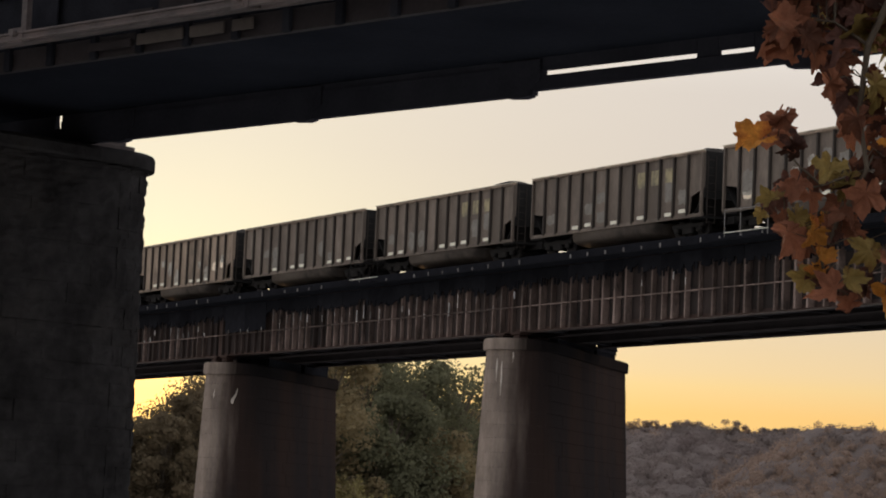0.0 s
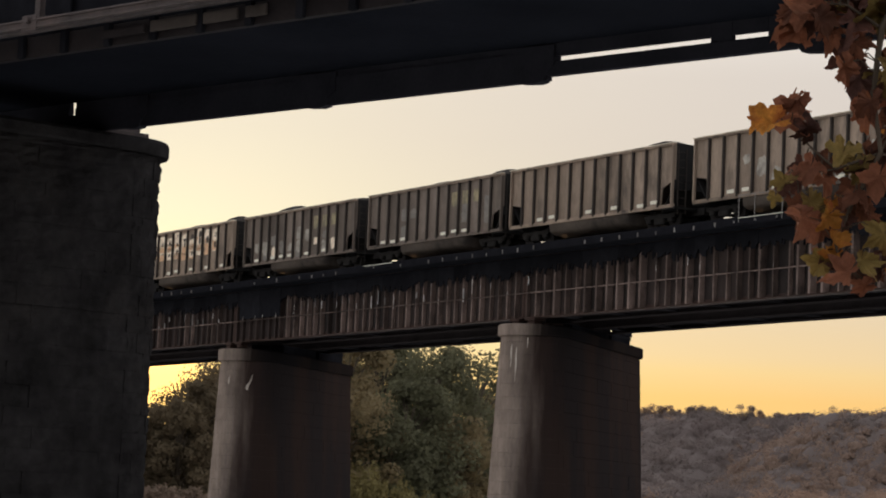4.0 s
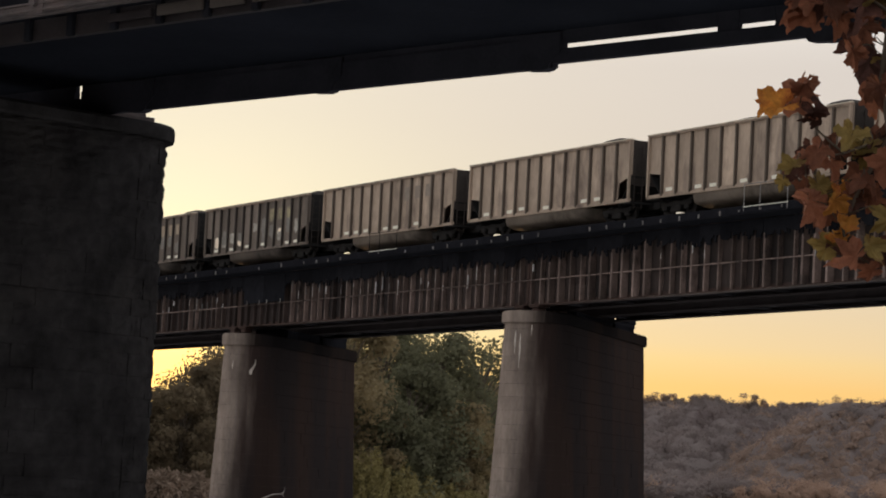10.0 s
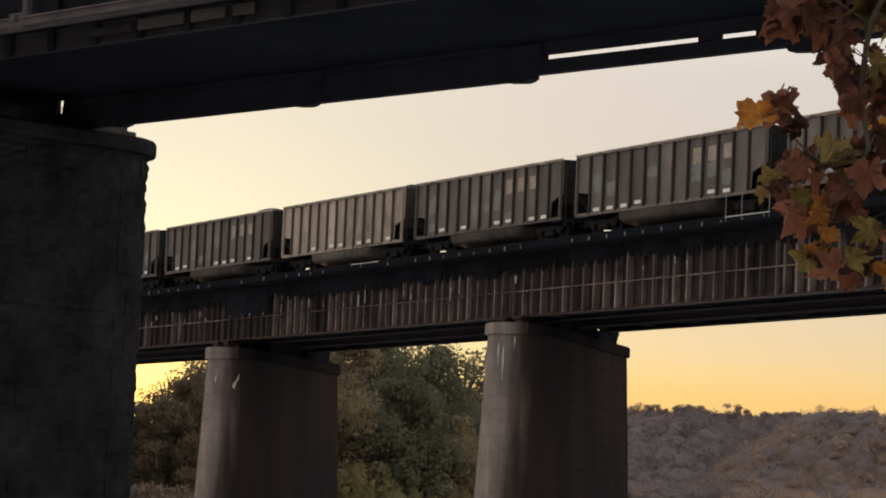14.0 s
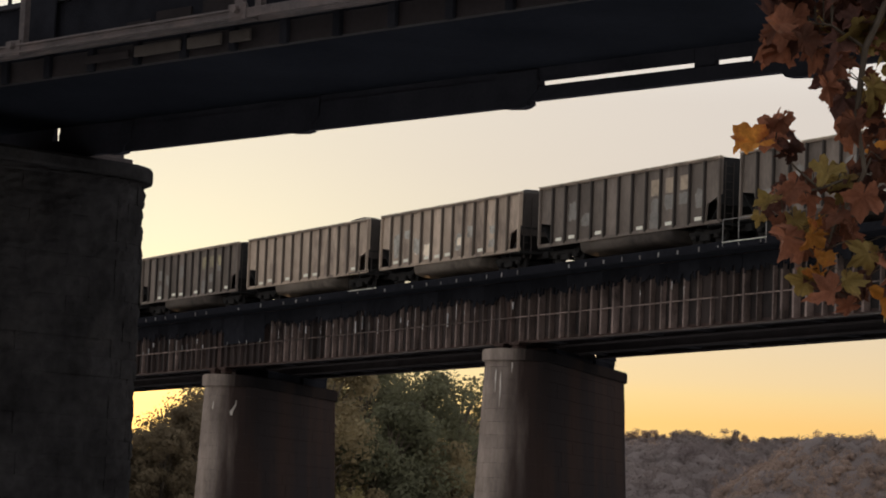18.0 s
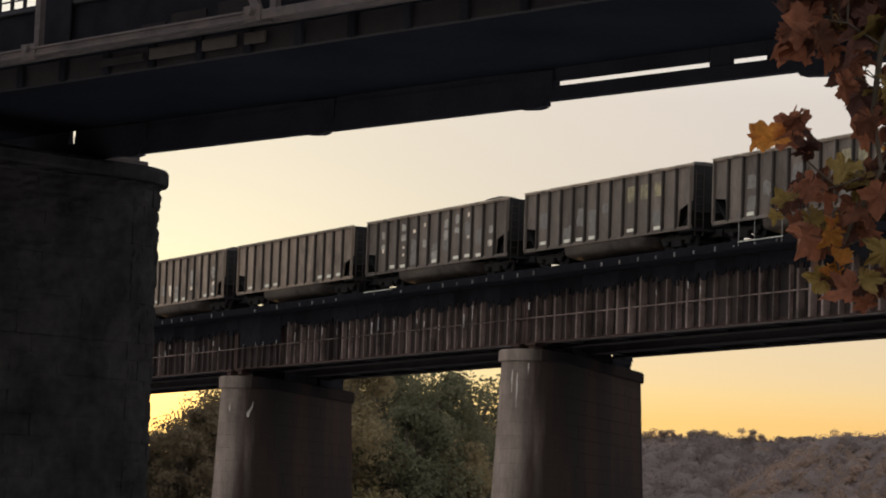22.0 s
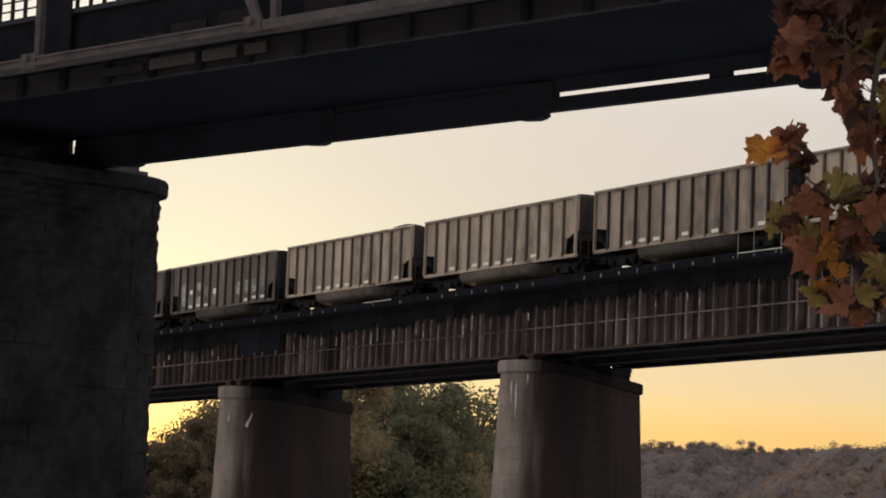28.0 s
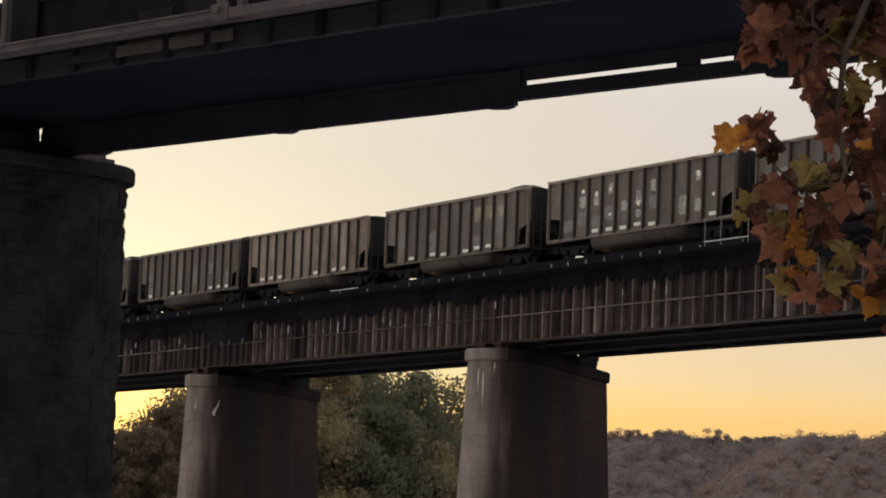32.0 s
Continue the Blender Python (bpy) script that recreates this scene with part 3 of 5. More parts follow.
def rail_piers():
    for u, v, long in ((-36.5, 0.6, 13.0), (-1.4, 0.3, 13.0), (30.8, 0.75, 14.7), (66.5, 0.75, 14.0)):
        p = rail_point(u, v, 0)
        low = 0.32 if -10 < u < 10 else 0.0
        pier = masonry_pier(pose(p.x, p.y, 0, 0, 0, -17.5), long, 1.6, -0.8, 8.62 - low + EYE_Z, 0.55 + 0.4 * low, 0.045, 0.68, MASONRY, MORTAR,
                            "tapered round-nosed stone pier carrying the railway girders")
        for y0, y1, z in ((2.6, long - 5.0, 0.33), (long - 4.4, 0.885 * (long + 3.2) - 1.6, 0.334), (long - 0.08, long + 0.6, 0.15)):
            part("grillage", box(-0.85, 1.2 if y1 < long else 0.9, y0, y1, 9.165 - 0.6 * low + EYE_Z, 9.165 + z + EYE_Z, 0.02), TIE, pier, "black bearing grillage")
        if -10 < u < 10:
            lime_streak(pier, ((-58.5, 9.2, 0.6), (-60, 8.95, 1.6), (-63, 8.75, 2.2), (-67.5, 8.55, 3.0), (-68, 8.35, 2.4), (-67, 8.3, 1.0)))
            lime_streak(pier, ((-106, 9.1, 0.5), (-107, 8.8, 1.2), (-107, 8.6, 0.4)))
        if 20 < u < 40:
            lime_streak(pier, ((-103, 9.75, 0.6), (-103.5, 9.4, 1.4), (-102.5, 8.9, 1.7), (-103, 8.5, 0.8), (-103, 8.1, 0.3)))
            lime_streak(pier, ((-113, 9.9, 0.8), (-113.5, 9.5, 2.0), (-112.5, 9.1, 1.0), (-113, 8.8, 0.4)))
            lime_streak(pier, ((-84, 10.2, 0.7), (-84, 9.95, 1.1), (-84.5, 9.7, 0.3)))
        end = 0.885 * (long + 3.2) - 1.6
        ya, yb = (9.3 - v) / 0.723, (9.3 - v) / 0.723 - 1.9
        z0, z1, gap = 9.5 + EYE_Z, 10.15 + EYE_Z, 0.08
        def run(y):
            return 1.2 - 0.258 * (y - 10.24)      # line of the added slit that lets a dot of sky through
        whole = [(-0.85, ya), (1.2, yb), (1.25, end), (-0.85, end)]
        split = [[(-0.85, ya), (run(ya) - gap, ya - 0.2), (run(end) - gap, end), (-0.85, end)], [(run(yb) + gap, yb), (1.2 + 2 * gap, yb), (1.25 + gap, end), (run(end) + gap, end)]]
        for foot, low, high in [(whole, z0, z0 + 0.19)] + [(q, z0 + 0.19, z0 + 0.57) for q in split] + [(whole, z0 + 0.57, z1)]:
            ped = bmesh.new()
            a = [ped.verts.new((x, y - 0.35 * (low - z0) / (z1 - z0) * (k > 1), low)) for k, (x, y) in enumerate(foot)]
            b = [ped.verts.new((x, y - 0.35 * (high - z0) / (z1 - z0) * (k > 1), high)) for k, (x, y) in enumerate(foot)]
            ped.faces.new(a[::-1])
            ped.faces.new(b)
            for k in range(4):
                ped.faces.new((a[k], a[(k + 1) % 4], b[(k + 1) % 4], b[k]))
            part("pedestal", ped, TIE, pier, "black bearing pedestal")


def skew(v):
    """The piers stand askew under the rails, and the girder ends follow them."""
    return -0.93 * (v - 0.45)


def girder_span(a, b, pitch, seed):
    rng = random.Random(seed)
    root = thing("girder_span", TRACK, "rusty riveted plate girder railway span with stiffeners", "bridge span", "railway girder spans")
    a0, b0 = a, b
    for k, v in enumerate(WEBS):
        a, b = a0 + skew(v), b0 + skew(v)
        wb = box(a + (2.5 if k == 3 else 0.05), b - 0.05, v - 0.012, v + 0.012, GIRDER_FOOT + 0.03, GIRDER_TOP - 0.03)
        if k == 3:
            # end panel with an added opening that lets a dot of sky show
            add_box(wb, a + 0.05, a + 2.22, v - 0.012, v + 0.012, GIRDER_FOOT + 0.03, GIRDER_TOP - 0.03)
            add_box(wb, a + 2.22, a + 2.5, v - 0.012, v + 0.012, GIRDER_FOOT + 0.03, GIRDER_FOOT + 0.1)
            add_box(wb, a + 2.22, a + 2.5, v - 0.012, v + 0.012, GIRDER_FOOT + 0.3, GIRDER_TOP - 0.03)
        part("web", wb, INNER_STEEL if k else WEB_DARK, root, "rust-streaked web plate with shade in its colour")
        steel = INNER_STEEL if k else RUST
        part("bottom_flange", box(a + 0.05, b - 0.05, v - 0.28, v + 0.28, GIRDER_FOOT, GIRDER_FOOT + 0.05, 0.008), steel, root)
        part("bottom_angle", box(a + (3.1 if k == 3 else 0.05), b - 0.05, v - 0.03, v + 0.03, GIRDER_FOOT + 0.045, GIRDER_FOOT + 0.2, 0.008), steel, root)
        part("top_flange", box(a + 0.05, b - 0.05, v - 0.22, v + 0.22, GIRDER_TOP - 0.05, GIRDER_TOP, 0.008), steel, root)
        if k == 0:
            wide = pitch > 0.9
            shapes = {}
            for steel in (RUST_EDGE, RUST_DIM):
                for out in (0.2, 0.27, 0.36):
                    half = 0.05 if out < 0.3 else 0.075
                    shapes[steel.name, out] = mesh_of(box(-half, half, -out, -0.013, GIRDER_FOOT + 0.06, GIRDER_TOP - 0.06, 0.006), "stiffener")
            u = a + 0.25
            while u < b - 0.2:
                dim = noise.noise(Vector((u * 0.13, seed * 3.7, 0.5))) + rng.uniform(-0.25, 0.25) > (0.3 if wide else 0.2)
                covered, bare = -5.2 < u < 3.4, 3.4 < u < 9
                steel = RUST_DIM if covered or dim and not bare else RUST_EDGE
                out = rng.choice((0.2, 0.27, 0.36, 0.36) if wide else (0.2, 0.2, 0.27))
                part("stiffener", shapes[steel.name, out], steel, root, at=pose(u, v, 0, 0, rng.uniform(-0.3, 0.3), rng.uniform(-3, 3)))
                # Small pale plates paint the glints on the stiffener edges.
                if not covered and rng.random() < (0.25 if wide else 1 if bare else 0.75) and seed < 3:
                    z, x = rng.uniform(10.55, 11.3), u + 0.05
                    part("flaked_patch", box(x - 0.02, x + 0.006, v - out - 0.004, v - out + rng.uniform(0.02, 0.07), z, z + rng.uniform(0.2, 0.8)), GLINT, root, "pale patch painted as a glint")
                u += pitch * rng.uniform(0.9, 1.1)
            for u in (a + 0.12, b - 0.12):
                part("end_stiffener", box(u - 0.09, u + 0.09, v - 0.2, v - 0.013, GIRDER_FOOT + 0.06, GIRDER_TOP - 0.06, 0.008), RUST, root)
    for v0, v1 in ((WEBS[0], WEBS[1]), (WEBS[2], WEBS[3])):
        a, b = a0 + skew(v0), b0 + skew(v1)
        u = a + 1.4
        while u < b:
            part("cross_frame", beam((u, v0 + 0.02, GIRDER_FOOT + 0.2), (u, v1 - 0.02, GIRDER_TOP - 0.25), 0.1, 0.1), BLACK_STEEL, root)
            part("cross_frame", beam((u, v0 + 0.02, GIRDER_TOP - 0.25), (u, v1 - 0.02, GIRDER_FOOT + 0.2), 0.1, 0.1), BLACK_STEEL, root)
            part("cross_strut", beam((u, v0 + 0.02, GIRDER_FOOT + 0.14), (u, v1 - 0.02, GIRDER_FOOT + 0.14), 0.12, 0.12), BLACK_STEEL, root)
            u += 4.2
        part("lateral_plate", box(a + 0.3, b - 0.3, v0 + 0.03, v1 - 0.03, GIRDER_FOOT + 0.22, GIRDER_FOOT + 0.25), BLACK_STEEL, root)
    a, b = a0, b0
    part("conduit", tube([(a + 0.02, WEBS[0] - 0.3, 10.72), (b - 0.02, WEBS[0] - 0.3, 10.72)], [0.035, 0.035]), RUST_EDGE, root, "long thin conduit pipe")
    for end in (a0 + 0.75, b0 - 0.75):
        for v in WEBS:
            u = end + skew(v)
            bb = box(u - 0.45, u + 0.45, v - 0.3, v + 0.3, GIRDER_FOOT - 0.1, GIRDER_FOOT - 0.002, 0.01)
            add_box(bb, u - 0.3, u + 0.3, v - 0.25, v + 0.25, GIRDER_FOOT - 0.34, GIRDER_FOOT - 0.1, 0.05)
            part("bearing", bb, RUST, root)
    return root


def railway_deck():
    tie = mesh_of(box(-0.13, 0.13, -1.62, 1.62, -0.26, 0, 0.012), "tie")
    deck = thing("railway_deck", TRACK, "open timber deck with steel rails on girders", "railway track")
    for lane in (1.6, 7.15):
        u, rng = -66.0, random.Random(int(lane * 10))
        while u < 84:
            near = lane < 2 and -16 < u < 66
            if near or int(u * 10) % 2 == 0:
                part("tie", tie, TIE, deck, at=pose(u, lane + rng.uniform(-0.05, 0.05), TIE_TOP + rng.uniform(-0.012, 0.0)))
            u += 0.52 if near else 0.9
        for side in (-0.76, 0.76):
            rb = bmesh.new()
            add_box(rb, -66, 84, lane + side - 0.07, lane + side + 0.07, TIE_TOP, TIE_TOP + 0.02)
            add_box(rb, -66, 84, lane + side - 0.012, lane + side + 0.012, TIE_TOP + 0.018, TIE_TOP + 0.13)
            add_box(rb, -66, 84, lane + side - 0.036, lane + side + 0.036, TIE_TOP + 0.128, RAIL_TOP)
            part("rail", rb, RAIL, deck)
        for side in (-1.35, 1.35):
            part("guard_timber", box(-66, 84, lane + side - 0.09, lane + side + 0.09, TIE_TOP + 0.0, TIE_TOP + 0.14, 0.01), TIE, deck)
    bracket = box(-0.035, 0.035, -0.03, 0.02, -0.3, 0.0, 0.006)
    bracket = mesh_of(bracket, "bracket")
    # Added dark strip; it blocks the sky gap between deck and cars.
    part("edge_timber", box(-66, 84, -0.11, -0.04, 12.46, 13.05, 0.01), TIE, deck, "added black strip closing the bright gap under the cars")
    # Added overhanging planks that shade the girder top from the sky.
    for k in range(5):
        part("walkway_plank", box(-66, 84, -1.3 + 0.24 * k, -1.08 + 0.24 * k, 12.44, 12.5, 0.006), TIE, deck)
    rng = random.Random(8)
    for i in range(-20, 40):
        if rng.random() < 0.72:
            part("bracket", bracket, PALE_METAL if rng.random() < 0.72 else DIM_METAL, deck, "metal clip", at=pose(10.6 + 1.53 * i + rng.uniform(-0.06, 0.06), -0.14, TIE_TOP + 0.06 + rng.uniform(-0.05, 0.03)))


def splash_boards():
    """Added dark strips of uneven length, standing in for the shaded girder top."""
    root = thing("splash_boards", TRACK, "added black strips standing in for the shaded girder top", "timber boards")
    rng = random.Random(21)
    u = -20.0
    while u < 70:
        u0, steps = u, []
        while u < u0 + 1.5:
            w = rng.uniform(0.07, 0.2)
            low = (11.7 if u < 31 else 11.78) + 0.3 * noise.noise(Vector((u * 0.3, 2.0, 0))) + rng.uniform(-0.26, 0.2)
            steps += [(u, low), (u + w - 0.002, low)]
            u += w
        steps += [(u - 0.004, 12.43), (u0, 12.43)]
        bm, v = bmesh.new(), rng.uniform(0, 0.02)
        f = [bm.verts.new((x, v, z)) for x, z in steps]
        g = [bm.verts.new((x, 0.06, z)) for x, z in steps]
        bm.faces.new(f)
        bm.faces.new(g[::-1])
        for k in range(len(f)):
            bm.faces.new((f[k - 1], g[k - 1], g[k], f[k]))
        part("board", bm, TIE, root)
    for u0, u1 in ((-2.2, 0.5), (0.52, 3.35)):
        part("cover_plate", box(u0, u1, -0.03, -0.012, 10.8, 12.43, 0.004), TIE, root, "sooty cover plate over the girder joint")
        for x in (u0 + 0.5, u1 - 0.5):
            part("hanger_clip", box(x - 0.03, x + 0.03, -0.045, -0.03, 10.74, 10.95, 0.004), DIM_METAL, root)


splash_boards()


def refuge(u, steel):
    root = thing("refuge_platform", TRACK @ pose(u, 0, 0), "small trackside refuge platform with pipe railing", "railing", "trackside refuges")
    w = 3.2
    part("floor_grate", box(0, w, -1.3, -0.11, TIE_TOP - 0.33, TIE_TOP - 0.27), TIE, root)
    for x in (0.04, 1.2, w - 0.04):
        part("post", tube([(x, -0.96, TIE_TOP - 0.27), (x, -0.96, TIE_TOP + 0.95)], [0.018, 0.018]), steel, root, "thin pipe post")
    part("toe_rail", tube([(0.0, -0.96, TIE_TOP - 0.02), (w, -0.96, TIE_TOP - 0.02)], [0.02, 0.02]), REFLECT, root, "pale pipe rail")
    part("top_rail", tube([(0.0, -0.96, TIE_TOP + 0.93), (w, -0.96, TIE_TOP + 0.93)], [0.018, 0.018]), steel, root)


rail_piers()
for k in range(3):
    girder_span(JOINTS[k], JOINTS[k + 1], PITCHES[k], k)
girder_span(66.0, 84.0, 1.3, 7)
girder_span(-66.0, -38.5, 1.0, 8)
railway_deck()
refuge(50.3, DIM_METAL)
refuge(15.6, TRUCK)

# ------------------------------------------------------------ near truss bridge
ROAD = pose(-8.04 * 0.95, 65.81 * 0.95, EYE_Z, 0, 0, -45)   # origin at the pier end of the far lower edge
FAR_Z, NEAR_Y, PANEL = 8.55, -8.0, 6.29


def truss_bridge():
    root = thing("truss_bridge", ROAD, "dark old steel truss bridge seen from below", "bridge")
    a, b = -16.0, 40.0
    k0 = 6.45
    k1 = k0 + PANEL
    k2 = k1 + PANEL
    # far edge: bottom chord, stringer above it, and the slits of daylight between them
    for u0, u1, z1 in ((a, -2.49, FAR_Z + 0.5), (-2.489, -2.241, FAR_Z + 0.34), (-2.24, k1 + 0.15, FAR_Z + 0.5)):
        part("far_chord", box(u0, u1, -0.16, 0.0, FAR_Z - 0.08, z1), FAR_STEEL, root)
    part("far_chord", box(k1 + 0.16, b, -0.16, 0.0, FAR_Z + 0.0, FAR_Z + 0.28, 0.01), FAR_STEEL, root)
    for u0, u1, z0 in ((a, -2.48, FAR_Z + 0.46), (-2.479, -2.251, FAR_Z + 0.78), (-2.25, k1 + 0.12, FAR_Z + 0.46), (k1 + 0.13, k1 + 4.25, FAR_Z + 0.39), (k1 + 4.26, k1 + 4.76, FAR_Z + 0.27), (k1 + 4.77, k1 + 5.6, FAR_Z + 0.39), (k1 + 5.61, b, FAR_Z + 0.27)):
        part("far_stringer", box(u0, u1, -0.13, -0.02, z0, FAR_Z + 1.3), FAR_STEEL, root)
    for i in range(-3, 6):
        u = k0 + PANEL * i + (0.7 if i == 2 else 0.0)
        gb = bmesh.new()
        prof = [(u - 0.75, FAR_Z + 0.1), (u - 0.55, FAR_Z - 0.1), (u - 0.12, FAR_Z - 0.13), (u + 0.06, FAR_Z - 0.1), (u + 0.1, FAR_Z + 0.02), (u + 0.35, FAR_Z + 0.2), (u + 0.35, FAR_Z + 0.6), (u - 0.75, FAR_Z + 0.6)]
        f = [gb.verts.new((x, -0.2, z)) for x, z in prof]
        g = [gb.verts.new((x, 0.03, z)) for x, z in prof]
        gb.faces.new(f)
        gb.faces.new(g[::-1])
        for q in range(len(prof)):
            gb.faces.new((f[(q + 1) % len(prof)], f[q], g[q], g[(q + 1) % len(prof)]))
        part("gusset", gb, FAR_STEEL, root)
    part("deck", box(a, b, NEAR_Y + 0.62, -0.14, FAR_Z + 0.64, FAR_Z + 1.3), SOFFIT, root, "near-black flat deck soffit")
    # near truss: twin lower chord, posts, diagonals, gussets
    z0, z1 = 8.82, 8.99
    low, top = 8.70, 8.87
    for y in (NEAR_Y - 0.17, NEAR_Y + 0.17):
        joint = NODE0 + NPANEL + 0.12
        part("lower_chord", box(a, joint, y - 0.045, y + 0.045, z0, z1, 0.01), GREY_STEEL, root, "weathered lower chord")
        part("lower_chord", box(joint + 0.02, b, y - 0.045, y + 0.045, z0 - 0.01, z0 + 0.16, 0.01), GREY_STEEL, root, "thinner weathered lower chord")
        for z in (z0 + 0.02, z1 - 0.02):
            part("chord_flange", box(a, joint, y - 0.085, y - 0.046, z - 0.02, z + 0.02, 0.006), GREY_STEEL, root)
    nodes = [NODE0 + NPANEL * i for i in range(-3, 4)]
    for i, u in enumerate(nodes):
        part("gusset_plate", box(u - 0.24, u + 0.22, NEAR_Y - 0.24, NEAR_Y - 0.218, z0 - 0.04, z1 + 0.08, 0.005), GREY_STEEL, root)
        part("truss_pin", tube([(u, NEAR_Y - 0.34, z0 + 0.15), (u, NEAR_Y + 0.3, z0 + 0.15)], [0.075, 0.075], 10), GREY_STEEL, root, "round steel pin")
        lean = 0.3 if u > NODE0 + 1 else -0.03
        part("truss_post", box(u + lean, u + lean + 0.12, NEAR_Y - 0.06, NEAR_Y + 0.06, z1 - 0.05, z1 + 6.5, 0.01), GREY_STEEL, root)
        part("post_flange", box(u + lean - 0.02, u + lean + 0.14, NEAR_Y - 0.085, NEAR_Y - 0.062, z1 - 0.05, z1 + 6.5, 0.004), GREY_STEEL, root)
        if i % 2 == 0:
            part("truss_diagonal", beam((u - 0.1, NEAR_Y, z1), (u - NPANEL * 0.55, NEAR_Y, z1 + 6.3), 0.1, 0.2, 0.01), GREY_STEEL, root)
    # edge beam under the walkway with short brackets, dark fascia above, railing over it
    part("edge_beam", box(a, b, NEAR_Y + 0.4, NEAR_Y + 0.58, low - 0.28, low + 0.12, 0.01), EDGE_STEEL, root)
    # Added paler strips paint the lit stretches of the edge beam.
    for u0, u1 in ((8.6, 9.9), (10.05, 11.38), (11.56, 12.52), (12.72, 13.3)):
        part("edge_plank", box(u0, u1, NEAR_Y + 0.25, NEAR_Y + 0.298, low - 0.17, low + 0.04 - (0.05 if u0 < 10 else 0), 0.02), POST_DARK if u0 > 10 else EDGE_STEEL, root, "paler strip painted as a lit stretch of the beam")
    for i in range(int((b - a) / 1.35)):
        u = a + 0.4 + 1.35 * i
        part("edge_bracket", box(u - 0.09, u + 0.09, NEAR_Y + 0.3, NEAR_Y + 0.396, low - 0.30, low + 0.14, 0.01), TIE, root)
    part("fascia", box(a, b, NEAR_Y + 0.45, NEAR_Y + 0.6, low + 0.14, top + 1.0, 0.01), TIE, root)
    part("stiffening_plate", box(NODE0 - 0.5, NODE0 + 0.54, NEAR_Y + 0.3, NEAR_Y + 0.34, z1 + 0.02, z1 + 2.6), TIE, root)
    part("walkway_curb", box(a, b, NEAR_Y + 0.36, NEAR_Y + 0.62, top + 1.01, top + 1.1, 0.01), BLACK_STEEL, root)
    for k in range(6):
        part("rail_bar", box(a, b, NEAR_Y + 0.49, NEAR_Y + 0.515, top + 1.12 + 0.18 * k, top + 1.15 + 0.18 * k), BLACK_STEEL, root)
    u = a + 0.3
    while u < b:
        part("rail_post", box(u - 0.03, u + 0.03, NEAR_Y + 0.52, NEAR_Y + 0.58, top + 0.98, top + 2.15), BLACK_STEEL, root)
        u += 0.42
    for u0, u1, za, zb in ((2.6, 3.3, 9.02, 9.24), (3.46, 4.46, 9.02, 9.36), (4.77, 5.74, 9.03, 9.42), (7.1, 8.2, 9.05, 9.4)):
        part("fascia_panel", box(NODE0 + u0, NODE0 + u1, NEAR_Y + 0.41, NEAR_Y + 0.448, za, zb, 0.008), EDGE_STEEL, root, "dark fascia panel")
    return root


NODE0, NPANEL = 7.0, 6.5


def near_pier():
    p = ROAD @ Vector((-2.55, 0.75, 0))
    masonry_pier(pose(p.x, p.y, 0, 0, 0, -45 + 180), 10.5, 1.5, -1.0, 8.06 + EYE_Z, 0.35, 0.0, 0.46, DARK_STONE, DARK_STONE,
                 "dark stone pier under the truss bridge", 0.22, 0.03, 0.002, 0.06)
    bolster = thing("bearing_bolster", ROAD, "stepped dark bearing blocks on the pier coping", "bridge bearing")
    for k, (u, v, z0, z1) in enumerate(((-1.5, 1.72, 8.405, 8.5), (-1.62, 1.58, 8.5, 8.62), (-1.75, 1.42, 8.62, 8.85))):
        part(("bed_plate", "bearing_block", "bearing_shoe")[k], box(-3.7, u, 0.06, v, z0, z1, 0.015), GREY_STEEL, bolster)
    part("bed_plate", box(-3.7, -1.5, -10.2, 0.055, 8.405, 8.465, 0.01), GREY_STEEL, bolster)


truss_bridge()
near_pier()

# ------------------------------------------------------------ coal train
CAR_HALF = 1.575
FLOOR_Z, TOP_Z = 0.94, 3.74         # side sill and top, over the rail
BAYS = 13


